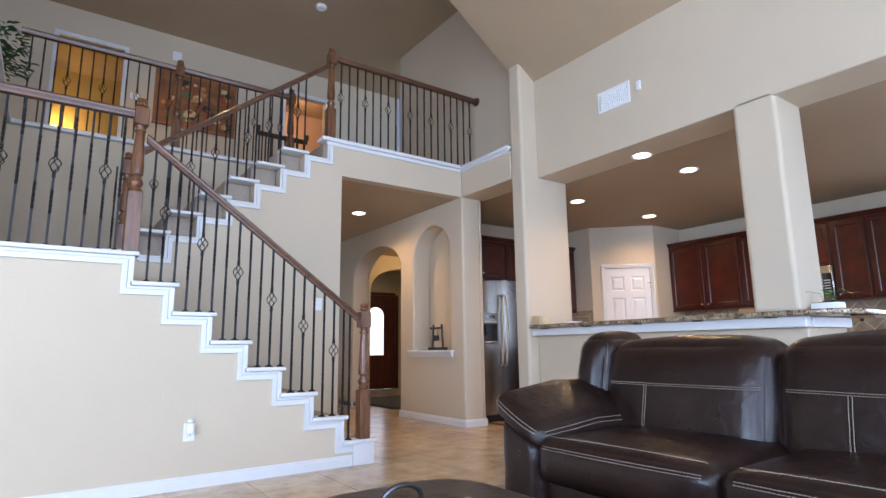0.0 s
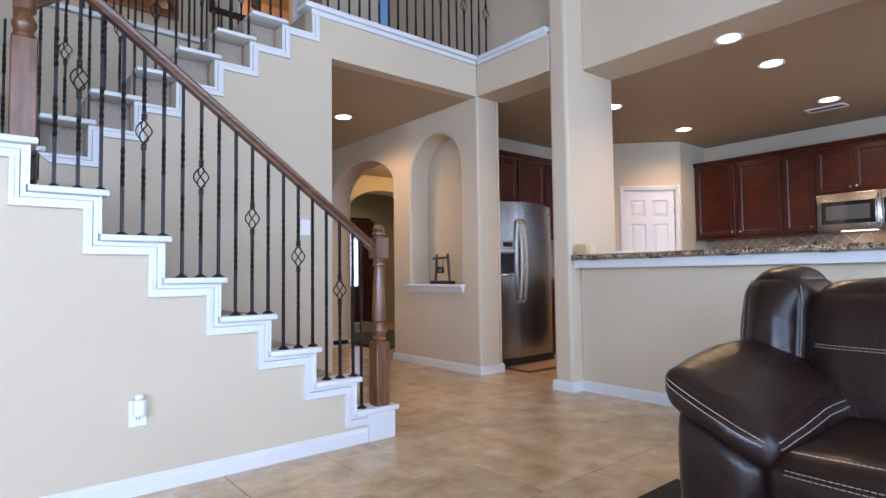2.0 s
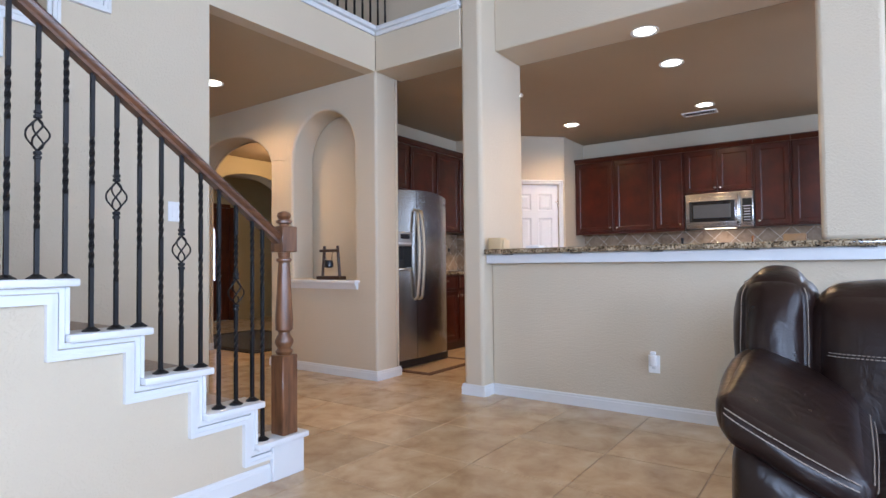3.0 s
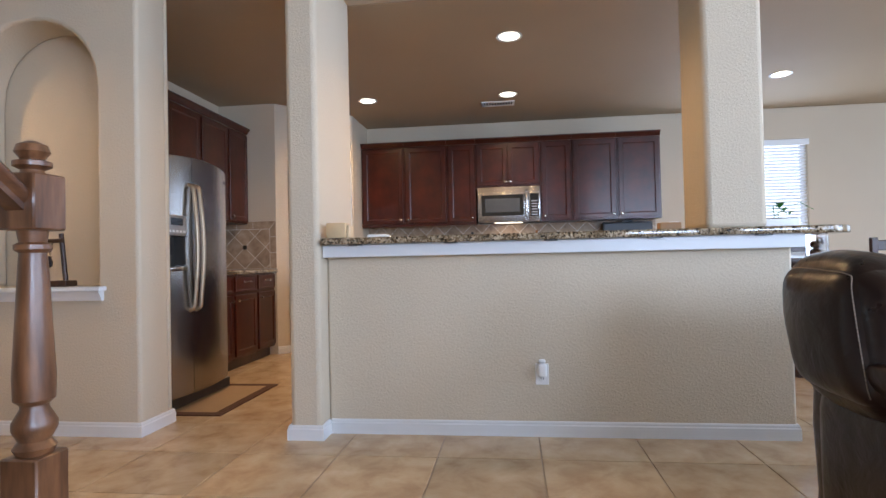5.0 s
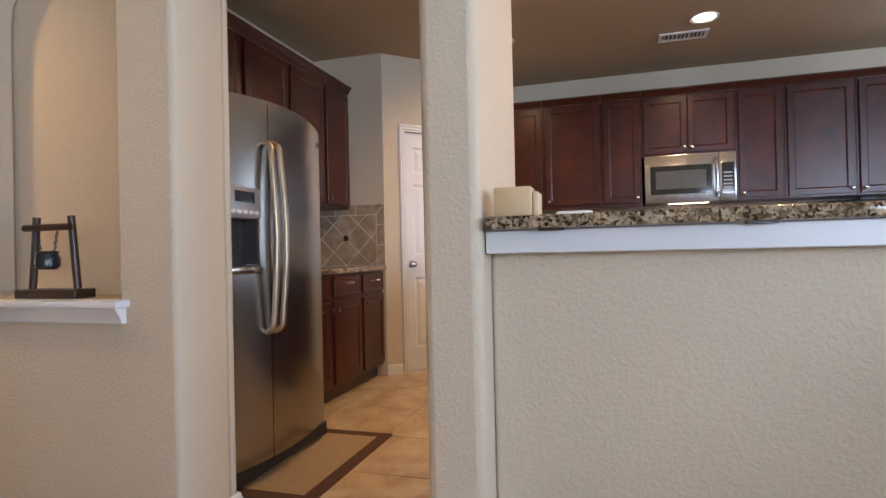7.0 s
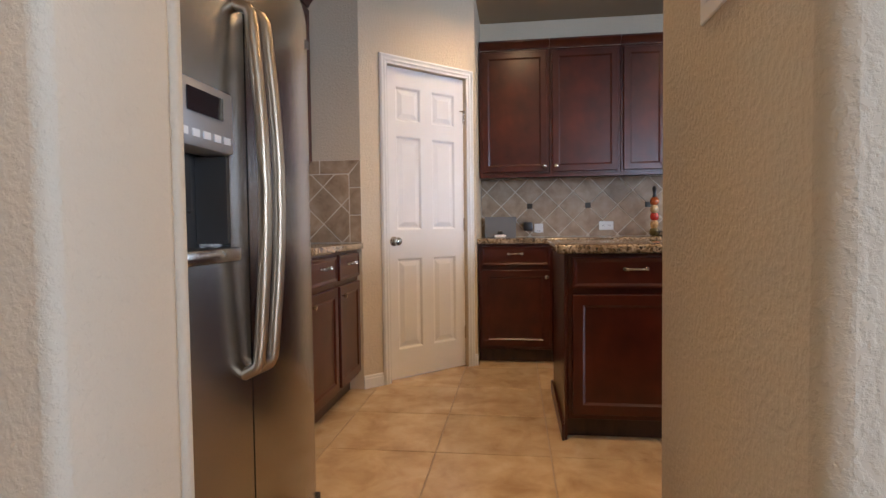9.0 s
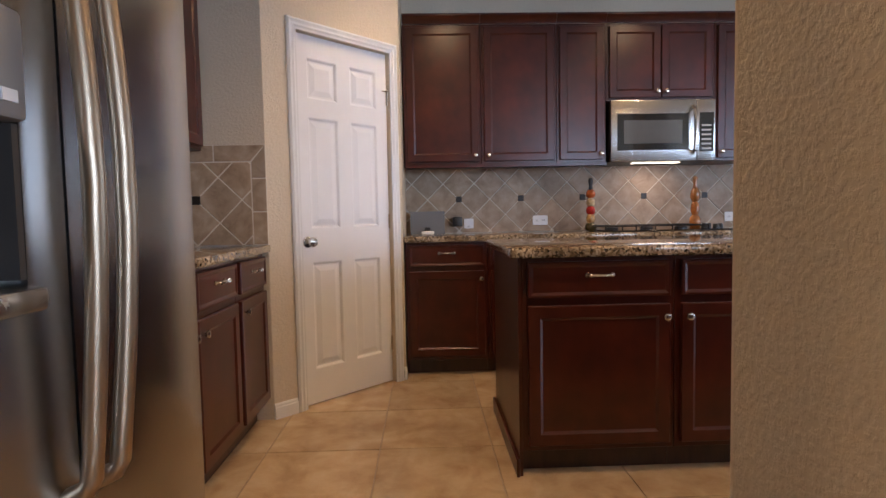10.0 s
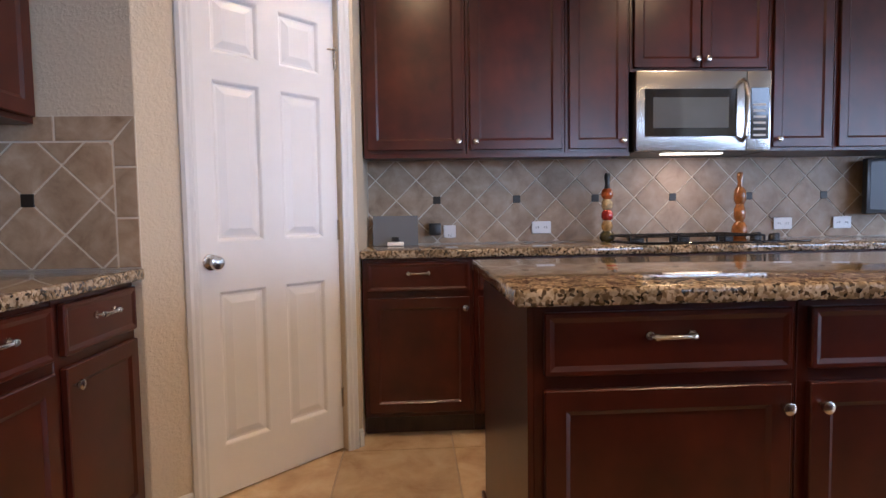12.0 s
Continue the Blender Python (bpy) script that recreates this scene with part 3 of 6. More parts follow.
def skirt(parent, pts, y, sx=-1):
    for d0, d1, t in ((0.0, 0.019, 0.011), (0.023, 0.055, 0.017), (0.040, 0.057, 0.023)):
        a = [(x + sx * d0, z - d0) for x, z in pts]
        b = [(x + sx * d1, z - d1) for x, z in pts]
        part("skirt_board", slab(bmesh.new(), [a + b[::-1]], t, Matrix.Translation((0, y - t, 0)) @ XZY), WHITE, parent, "white painted stepped skirt board", smooth=False)


skirt(stairs, low[1:], SIDE)
part("starting_block", boxes((NOSE0 - 0.035 - 0.165, NOSE0 - 0.018, SIDE - 0.028, SIDE - 0.001, 0.0, RISE - 0.029), bev=0.003), WHITE, stairs, "white painted block at the first step")
part("starting_face", boxes((NOSE0 - 0.034, NOSE0 - 0.018, SIDE - 0.001, HALL - 0.004, 0.0, RISE - 0.029)), WHITE, stairs, "white painted riser")
up = []
for k in range(7):
    up += [(UP_NOSE - 0.035 - k * UP_RUN, LOFT - 0.029 - RISE * k), (UP_NOSE - 0.035 - k * UP_RUN, LOFT - 0.029 - RISE * (k + 1))]
up += [(UP_NOSE - 0.035 - 7 * UP_RUN, LOFT - 0.029 - RISE * 7), (UP_NOSE - 0.035 - 7 * UP_RUN, 1.55)]
skirt(stairs, up[::-1][1:], HALL, 1)
part("skirt_board", boxes((-0.59, 2.1, 6.404, 6.419, 1.54, 1.66)), WHITE, stairs, "white painted skirt board")

# loft edge trim
for nm, bb in (("trim_loft_edge", (2.04, 3.82, HALL - 0.045, HALL + 0.13, LOFT - 0.030, LOFT + 0.012)), ("trim_passage_ledge", (3.82, 4.155, 4.35, HALL + 0.13, LOFT - 0.032, LOFT + 0.010)), ("trim_far_edge", (-0.72, 2.10, 6.39, 6.56, LOFT - 0.030, LOFT + 0.012)), ("trim_ledge_west", (-0.90, -0.57, SIDE - 0.03, 6.39, 3.031, 3.075))):
    structure(nm, boxes(bb, bev=0.008, seg=2), WHITE, "white painted trim cap", "trim")
structure("trim_loft_fascia", boxes((2.10, 3.835, HALL - 0.018, HALL - 0.001, LOFT - 0.070, LOFT - 0.031), bev=0.004), WHITE, "white painted fascia", "trim")
structure("trim_passage_fascia", boxes((3.837, 3.854, 4.35, HALL - 0.02, LOFT - 0.070, LOFT - 0.033), bev=0.004), WHITE, "white painted fascia", "trim")


# ---- railings ----
def baluster_bm(h, basket, zc, flip):
    bm = bmesh.new()
    s = 0.0068

    def rod(z0, z1, tw):
        rings = []
        stops = [z0, z1]
        for a, b in tw:
            stops += [a + (b - a) * i / 18 for i in range(19)]
        ang = 0.0
        for z in sorted(set(stops)):
            ang = sum(2 * math.pi * 1.25 * max(0, min(1, (z - a) / (b - a))) for a, b in tw)
            rings.append([bm.verts.new((s * 1.414 * math.cos(ang + math.pi / 4 + q * math.pi / 2), s * 1.414 * math.sin(ang + math.pi / 4 + q * math.pi / 2), z)) for q in range(4)])
        for a, b in zip(rings, rings[1:]):
            for q in range(4):
                bm.faces.new((a[q], a[(q + 1) % 4], b[(q + 1) % 4], b[q]))
    if basket:
        rod(0, zc - 0.055, [(zc - 0.32, zc - 0.16)])
        rod(zc + 0.055, h, [(zc + 0.10, min(h - 0.04, zc + 0.26))])
        for q in range(4):
            tube(bm, [(0.034 * math.sin(math.pi * i / 14) ** 0.8 * math.cos(q * math.pi / 2 + 2.4 * i / 14), 0.034 * math.sin(math.pi * i / 14) ** 0.8 * math.sin(q * math.pi / 2 + 2.4 * i / 14), zc - 0.055 + 0.11 * i / 14) for i in range(15)], 0.0034, 5)
        for z in (zc - 0.078, zc - 0.062, zc + 0.062, zc + 0.078):
            box(bm, -0.0105, 0.0105, -0.0105, 0.0105, z - 0.006, z + 0.006, bev=0.002)
    else:
        rod(0, h, [(zc - 0.16, zc + 0.02), (zc + 0.16, min(h - 0.03, zc + 0.34))] if flip else [(zc - 0.30, zc - 0.12), (zc + 0.0, zc + 0.18)])
    lathe(bm, [(0.030, 0.0), (0.029, 0.004), (0.019, 0.010), (0.012, 0.016)], 12)
    return bm


_bal = {}


def baluster(parent, x, y, z, h, basket, flip=False):
    key = (round(h, 2), basket, flip)
    if key not in _bal:
        _bal[key] = mesh_of("baluster", baluster_bm(key[0], basket, key[0] * 0.56, flip), IRON, False)
    b = part("baluster", _bal[key], None, parent, "black twisted iron baluster with basket" if basket else "")
    b.location = (x, y, z)
    return b


def newel(parent, x, y, z, h, block=0.36, s=0.045):
    """Turned newel: square foot, turned shaft, square head, ball cap."""
    foot = block * h / 1.05
    hb, ht = h - 0.20, h - 0.075
    bm = boxes((-s, s, -s, s, 0, foot), (-s, s, -s, s, hb, ht), bev=0.004)
    k = (hb - foot)
    lathe(bm, [(s * 0.75, foot - 0.002), (s * 0.95, foot + 0.015), (s * 0.7, foot + 0.03), (s * 0.98, foot + 0.055), (s * 0.98, foot + 0.07), (s * 0.62, foot + 0.10), (s * 0.62, foot + 0.108), (s * 0.9, foot + 0.12), (s * 0.93, foot + 0.17), (s * 0.66, hb - 0.09), (s * 0.6, hb - 0.05), (s * 0.82, hb - 0.042), (s * 0.82, hb - 0.032), (s * 0.6, hb - 0.026), (s * 0.7, hb + 0.002)], 20)
    lathe(bm, [(s * 0.55, ht - 0.001), (s * 0.5, ht + 0.010), (s * 0.85, ht + 0.018), (s * 0.85, ht + 0.028), (s * 0.5, ht + 0.034), (s * 0.78, ht + 0.050), (s * 0.66, ht + 0.066), (s * 0.2, ht + 0.075)], 20)
    n = part("newel_post", bm, OAK, parent, "turned stained oak newel post")
    n.location = (x, y, z)
    return n


def rail(parent, p, q, s=0.03):
    """Moulded handrail whose top runs from p to q."""
    p, q = Vector(p), Vector(q)
    d = q - p
    prof = [(-0.022, -0.060), (0.022, -0.060), (0.022, -0.045), (0.030, -0.034), (0.032, -0.016), (0.022, -0.003), (0, 0.0), (-0.022, -0.003), (-0.032, -0.016), (-0.030, -0.034), (-0.022, -0.045)]
    bm = bmesh.new()
    side = Vector((d.y, -d.x, 0)).normalized()
    ra = [bm.verts.new(p + side * u + Vector((0, 0, v))) for u, v in prof]
    rb = [bm.verts.new(q + side * u + Vector((0, 0, v))) for u, v in prof]
    n = len(prof)
    for k in range(n):
        bm.faces.new((ra[k], ra[(k + 1) % n], rb[(k + 1) % n], rb[k]))
    bm.faces.new(ra)
    bm.faces.new(rb)
    bmesh.ops.recalc_face_normals(bm, faces=bm.faces)
    return part("handrail", bm, RAILWOOD, parent, "stained oak handrail")


RY = SIDE + 0.02
low_rail = thing("stair_railing", "oak handrail with black twisted iron balusters on the lower flight", "railing", (2.01, RY, RISE))
low_rail.matrix_world = Matrix()
newel(low_rail, 2.012, RY, RISE, 1.07, 0.37)
SL = 0.736


def low_top(x):
    return 1.165 + (1.965 - x) * SL


rail(low_rail, (1.97, RY, low_top(1.97)), (0.33, RY, low_top(0.33)))
i = 0
for k in range(1, 7 + 1):
    for j in range(3):
        x = NOSE0 - k * RUN - 0.045 + 0.0 - j * RUN / 3 + 0.02
        if k == 7 and x < 0.36:
            continue
        z = RISE * (k + 1)
        if x < NOSE0 - 0.035 - 7 * RUN:
            z = RISE * 8
        baluster(low_rail, x, RY, z, low_top(x) - 0.055 - z, j == 1, j == 0)
baluster(low_rail, NOSE0 - 0.035 - RUN + 0.065, RY, RISE, low_top(NOSE0 - RUN + 0.03) - 0.055 - RISE, False, True)
land_rail = thing("landing_railing", "oak handrail with black iron balusters on the stair landing", "railing")
newel(land_rail, 0.285, RY, RISE * 8, 1.08, 0.40)
newel(land_rail, 0.32, HALL - 0.0, RISE * 8, 1.02, 0.40, 0.04)
rail(land_rail, (-0.598, RY, 2.525), (0.245, RY, 2.525))
for n in range(9):
    baluster(land_rail, 0.195 - n * 0.091, RY, RISE * 8, 2.465 - RISE * 8, n % 3 == 1, n % 3 == 0)
up_rail = thing("upper_flight_railing", "oak handrail with black iron balusters on the upper flight", "railing")


def up_top(x):
    return 3.93 - (2.12 - x) * 0.775


rail(up_rail, (0.35, HALL + 0.03, up_top(0.35)), (2.12, HALL + 0.03, up_top(2.12)))
for k in range(1, 8):
    for j in range(2 + (k % 2)):
        x = UP_NOSE - k * UP_RUN - 0.03 - j * UP_RUN / (2 + k % 2)
        z = LOFT - RISE * k
        baluster(up_rail, x, HALL + 0.03, z, up_top(x) - 0.055 - z, j == 1, j == 0)
loft_rail = thing("loft_railing", "oak handrail with black iron balusters along the loft edge", "railing")
newel(loft_rail, 2.15, HALL + 0.035, LOFT + 0.012, 1.05, 0.34)
rail(loft_rail, (2.19, HALL + 0.035, 4.035), (4.14, HALL + 0.035, 4.035))
rb = bmesh.new()
cyl(rb, (4.135, HALL + 0.035, 4.005), (4.159, HALL + 0.035, 4.005), 0.055, 20)
part("rosette", rb, RAILWOOD, loft_rail, "round oak wall rosette")
for n in range(19):
    baluster(loft_rail, 2.265 + n * 0.098, HALL + 0.035, LOFT + 0.012, 3.975 - LOFT - 0.012, n % 3 == 0, n % 3 == 1)
far_rail = thing("far_loft_railing", "oak handrail with black iron balusters along the loft hallway", "railing")
rail(far_rail, (-0.58, 6.47, 4.04), (2.12, 6.47, 4.04))
newel(far_rail, 0.85, 6.47, LOFT + 0.012, 1.05, 0.34)
newel(far_rail, 2.14, 6.47, LOFT + 0.012, 1.05, 0.34)
for n in range(25):
    x = -0.49 + n * 0.104
    if abs(x - 0.85) > 0.06:
        baluster(far_rail, x, 6.47, LOFT + 0.012, 3.98 - LOFT - 0.012, n % 3 == 0, n % 3 == 1)


# ---- trim ----
def baseboard(name, pts, h=0.082, t=0.014):
    """Baseboard along a plan line; the room lies to the right of its direction."""
    bm = bmesh.new()
    prof = [(0, 0), (t, 0), (t, h * 0.72), (t * 0.7, h * 0.80), (t * 0.7, h * 0.9), (t * 0.35, h), (0, h)]
    n = len(pts)
    dirs = [(Vector(pts[k + 1]) - Vector(pts[k])).normalized() for k in range(n - 1)]
    rings = []
    for k in range(n):
        a = dirs[max(0, k - 1)]
        b = dirs[min(n - 2, k)]
        na, nb = Vector((a.y, -a.x)), Vector((b.y, -b.x))
        m = (na + nb)
        m = m / max(0.3, m.dot(na))
        rings.append([bm.verts.new((pts[k][0] + m.x * u, pts[k][1] + m.y * u, v)) for u, v in prof])
    for a, b in zip(rings, rings[1:]):
        for q in range(len(prof)):
            bm.faces.new((a[q], a[(q + 1) % len(prof)], b[(q + 1) % len(prof)], b[q]))
    bm.faces.new(rings[0])
    bm.faces.new(rings[-1])
    bmesh.ops.recalc_face_normals(bm, faces=bm.faces)
    return structure(name, bm, WHITE, "white painted baseboard", "baseboard", smooth=False)


baseboard("baseboard_stair", [(-3.6, SIDE), (NOSE0 - 0.202, SIDE)])
baseboard("baseboard_niche_wall", [(4.155, HALL + 0.10), (4.155, HALL), (3.855, HALL), (3.855, ARCH_Y0), (4.155, ARCH_Y0)][::-1])
baseboard("baseboard_column_1", [(4.53, 4.345), (3.855, 4.345), (3.855, 4.165), (3.99, 4.165)])
baseboard("baseboard_half_wall", [(3.99, 4.152), (3.99, 1.665), (4.16, 1.665)])
baseboard("baseboard_arch_jamb", [(4.155, ARCH_Y1), (3.855, ARCH_Y1), (3.855, 9.0)])
C45, S45 = math.cos(radians(-45)), math.sin(radians(-45))
pl = lambda d: (PX + C45 * d, PY + S45 * d)
baseboard("baseboard_pantry", [pl(0.0), pl(DW0 - 0.062)])
baseboard("baseboard_pantry_side", [pl(DW1 + 0.062), pl(PL)])

# niche sill
structure("niche_sill", boxes((3.795, 4.12, 5.44, 6.395, 0.838, 0.864), bev=0.006, seg=2), WHITE, "white painted niche sill", "sill")
structure("niche_sill_moulding", slab(bmesh.new(), [[(0, 0), (-0.02, 0), (-0.026, 0.02), (-0.05, 0.055), (0, 0.055)]], 0.93, Matrix.Translation((3.854, 5.455, 0.782)) @ Matrix(((1, 0, 0, 0), (0, 0, 1, 0), (0, 1, 0, 0), (0, 0, 0, 1)))), WHITE, "white painted moulding under the sill", "trim")


# ---- sofa, ottoman, tray, rug ----
sofa = thing("sofa", "dark brown leather sofa with pale double stitching", "sofa")
sofa.matrix_world = Matrix.Translation((-0.05, 0.0, 0.0)) @ Matrix.Diagonal((1, 1, 0.96, 1))
SB0 = -1.05
part("base", cushion(cushion_fn(1.86, 2.86, SB0 + 0.1, 2.12, 0.07, 0.36, 0.05, 0.01), 9), LEATHER, sofa)
part("back_frame", cushion(cushion_fn(2.62, 2.90, SB0 + 0.05, 2.16, 0.08, 0.80, 0.05, 0.01), 9), LEATHER, sofa)


def arm_parts(y_out, s):
    """s = 1 for the arm whose outer side faces +y."""
    ya, yb = sorted((y_out, y_out - s * 0.29))
    mid = (ya + yb) / 2
    tilt = lambda p: Vector((p.x, p.y, p.z + s * (p.y - mid) * 0.52 * min(1, p.z / 0.5) + 0.05 * max(0, min(1, (p.x - 1.78) / 0.4)) - 0.03 * max(0, p.x - 2.3)))
    fn = cushion_fn(1.795, 2.72, ya - (-0.03 if s > 0 else 0.05), yb + (0.05 if s > 0 else -0.03), 0.48, 0.605, 0.05, 0.022, tilt)
    a = part("arm_pad", cushion(fn, 19), LEATHER, sofa, "padded leather armrest")
    th = bmesh.new()
    q = -s
    for e in (0.35, 0.62):
        stitch(th, fn, [(-1.0, -q * 0.9, e), (-1.0, q * 0.92, e)])
        stitch(th, fn, [(-0.92, q, e), (0.95, q, e)])
    part("stitching", th, STITCH, a, "pale double stitching", smooth=False)["kind"] = "stuff"
    part("arm_panel", cushion(cushion_fn(1.795, 2.80, ya + (0.05 if s > 0 else -0.01), yb + (0.02 if s > 0 else -0.04), 0.07, 0.52, 0.06, 0.012, lambda p: Vector((p.x, p.y, p.z + s * (p.y - mid) * 0.52 * min(1, p.z / 0.5) ** 2))), 11), LEATHER, sofa)


arm_parts(2.18, 1)
arm_parts(SB0, -1)
for n in range(3):
    y1 = 1.955 - n * 0.855
    fn = cushion_fn(1.79, 2.60, y1 - 0.85, y1, 0.30, 0.505, 0.06, 0.028)
    sc = part("seat_cushion", cushion(fn, 17), LEATHER, sofa)
    th = bmesh.new()
    for u in (0.70, 0.58):
        stitch(th, fn, [(-0.995, -0.9, u), (-0.995, 0.9, u)])
    stitch(th, fn, [(-0.88, -0.9, 0.995), (-0.88, 0.9, 0.995)])
    part("stitching", th, STITCH, sc, "pale double stitching", smooth=False)["kind"] = "stuff"
    y1 = 2.055 - n * 0.875
    lean = lambda p: Vector((p.x + (p.z - 0.45) * 0.20, p.y, p.z))
    fn = cushion_fn(2.36, 2.70, y1 - 0.865, y1, 0.40, 0.945, 0.10, 0.035, lean)
    bc = part("back_cushion", cushion(fn, 19), LEATHER, sofa)
    th = bmesh.new()
    for u in (0.20, 0.235):
        stitch(th, fn, [(-0.995, -0.93, u), (-0.995, 0.93, u)])
    for u in (0.32, 0.35):
        stitch(th, fn, [(-0.995, u, 0.19), (-0.995, u, -0.85)])
    part("stitching", th, STITCH, bc, "pale double stitching", smooth=False)["kind"] = "stuff"
for ya, yb in ((2.045, 2.265), (SB0, SB0 + 0.44)):
    fn = cushion_fn(2.36, 2.78, ya, yb, 0.58, 0.99, 0.09, 0.03, lambda p: Vector((p.x + (p.z - 0.45) * 0.20, p.y, p.z)))
    wg = part("wing_bolster", cushion(fn, 17), LEATHER, sofa)
    th = bmesh.new()
    stitch(th, fn, [(-0.9, 0.94, -0.8), (-0.9, 0.94, 0.9), (0.7, 0.94, 0.97)])
    stitch(th, fn, [(-0.9, -0.94, -0.8), (-0.9, -0.94, 0.9)])
    part("stitching", th, STITCH, wg, "pale stitching", smooth=False)["kind"] = "stuff"
for x in (1.93, 2.78):
    for y in (SB0 + 0.16, 2.06):
        part("foot", lathe(bmesh.new(), [(0.022, 0.013), (0.03, 0.08)], 14, Matrix.Translation((x, y, 0))), DARKWOOD, sofa)

otto = thing("ottoman", "large dark brown leather ottoman with rounded corners", "ottoman", (0.725, 0.82, 0))
fn = cushion_fn(-0.34, 0.34, -0.80, 0.80, 0.31, 0.485, 0.075, 0.012, lambda p: p)


def round_plan(bm, hx, hy, r):
    for v in bm.verts:
        qx, qy = max(-(hx - r), min(hx - r, v.co.x)), max(-(hy - r), min(hy - r, v.co.y))
        dx, dy = v.co.x - qx, v.co.y - qy
        m = max(abs(dx), abs(dy))
        l = math.hypot(dx, dy)
        if l > 1e-6:
            v.co.x, v.co.y = qx + dx * m / l, qy + dy * m / l
    return bm


tp = part("top_cushion", round_plan(cushion(fn, 29), 0.34, 0.80, 0.20), LEATHER, otto)
th = bmesh.new()
for z in (0.428, 0.415):
    ring = []
    for k in range(160):
        a = 2 * math.pi * k / 160
        cx, cy = math.cos(a), math.sin(a)
        qx, qy = (0.14 if cx > 0 else -0.14), (0.60 if cy > 0 else -0.60)
        ring.append(Vector((qx + 0.203 * cx, qy + 0.203 * cy, z)))
    for a, b in zip(ring, ring[1:] + ring[:1]):
        n = max(1, int((b - a).length / 0.014))
        for q in range(n):
            tube(th, [a + (b - a) * (q / n), a + (b - a) * ((q + 0.75) / n)], 0.0014, 5)
part("stitching", th, STITCH, tp, "pale double stitching", smooth=False)["kind"] = "stuff"
part("base", round_plan(cushion(cushion_fn(-0.32, 0.32, -0.78, 0.78, 0.055, 0.33, 0.03, 0.004), 19), 0.32, 0.78, 0.18), LEATHER, otto)
for x in (-0.22, 0.22):
    for y in (-0.6, 0.6):
        part("foot", lathe(bmesh.new(), [(0.022, 0.013), (0.03, 0.06)], 14, Matrix.Translation((x, y, 0))), DARKWOOD, otto)

TRAYW = wood("pale_tray_wood", (0.36, 0.25, 0.14), (0.62, 0.50, 0.36), 0.5, (3, 22, 22), 0.05)
TRAYO = wood("orange_tray_wood", (0.30, 0.11, 0.03), (0.46, 0.20, 0.06), 0.4, (22, 3, 22), 0.1)
tray = thing("serving_tray", "pale wooden serving tray with a dark wire handle on the ottoman", "tray", (0.685, 1.07, 0.498), turn=9)
part("floor_board", boxes((-0.37, 0, -0.55, 0, 0.0, 0.010)), TRAYW, tray)
part("end_board", boxes((-0.37, 0, -0.014, 0.0, 0.0105, 0.065), bev=0.002), TRAYW, tray)
part("end_board", boxes((-0.37, 0, -0.55, -0.536, 0.0105, 0.065), bev=0.002), TRAYW, tray)
part("side_board", boxes((-0.014, 0, -0.535, -0.015, 0.0105, 0.065), bev=0.002), TRAYO, tray, "orange-brown side board")
part("side_board", boxes((-0.37, -0.356, -0.535, -0.015, 0.0105, 0.065), bev=0.002), TRAYO, tray, "orange-brown side board")
for y in (0.012, -0.562):
    hb = bmesh.new()
    tube(hb, [(-0.240, y, 0.02)] + [(-0.185 + 0.055 * math.cos(radians(a)), y, 0.085 + 0.032 * math.sin(radians(a))) for a in range(180, -1, -15)] + [(-0.130, y, 0.02)], 0.0055, 8)
    part("handle", hb, plain("dark_wire", (0.10, 0.11, 0.12), 0.3, 1.0), tray, "dark metal wire handle")


def remote(x, y, turn, l, w):
    r = thing("remote_control", "black plastic remote control lying in the tray", "remote control", (x, y, 0.509), "remotes in the tray", turn)
    part("body", boxes((-w / 2, w / 2, -l / 2, l / 2, 0, 0.02), bev=0.005, seg=2), BLACK, r)
    bb = bmesh.new()
    for a in range(6):
        for c in range(3):
            box(bb, (c - 1) * w * 0.28 - 0.004, (c - 1) * w * 0.28 + 0.004, -l * 0.35 + a * l * 0.12 - 0.003, -l * 0.35 + a * l * 0.12 + 0.003, 0.0205, 0.0225)
    part("buttons", bb, plain("grey_rubber", (0.22, 0.22, 0.23), 0.6), r, "grey rubber buttons")


remote(0.54, 0.90, -35, 0.18, 0.05)
remote(0.60, 0.84, -55, 0.17, 0.055)
remote(0.58, 0.68, -20, 0.20, 0.05)

rug = thing("area_rug", "dark bordered area rug with red, green and beige blocks", "rug", (0, 0, 0))
rug.matrix_world = Matrix.Translation((0, -0.075, 0))
RB = woven("rug_black", (0.012, 0.010, 0.010), (0.03, 0.026, 0.024))
part("border", slab(bmesh.new(), [[(0.75, -1.4), (2.64, -1.4), (2.64, 2.74), (0.75, 2.74)], [(0.93, -1.22), (2.46, -1.22), (2.46, 2.56), (0.93, 2.56)]], 0.012, Matrix()), RB, rug, "black woven border", smooth=False)
pal = [woven("rug_" + n, shade(c, 0.7), shade(c, 1.2)) for n, c in (("red", (0.22, 0.025, 0.02)), ("green", (0.10, 0.11, 0.055)), ("beige", (0.42, 0.33, 0.20)), ("plum", (0.07, 0.02, 0.035)))]
for a in range(4):
    for c in range(10):
        x, y = 0.932 + a * 0.382, -1.218 + c * 0.3776
        part("block", boxes((x, x + 0.380, y, y + 0.3756, 0.0, 0.0115)), pal[(a * 3 + c * 2 + (a * c) % 3) % 4], rug, smooth=False)


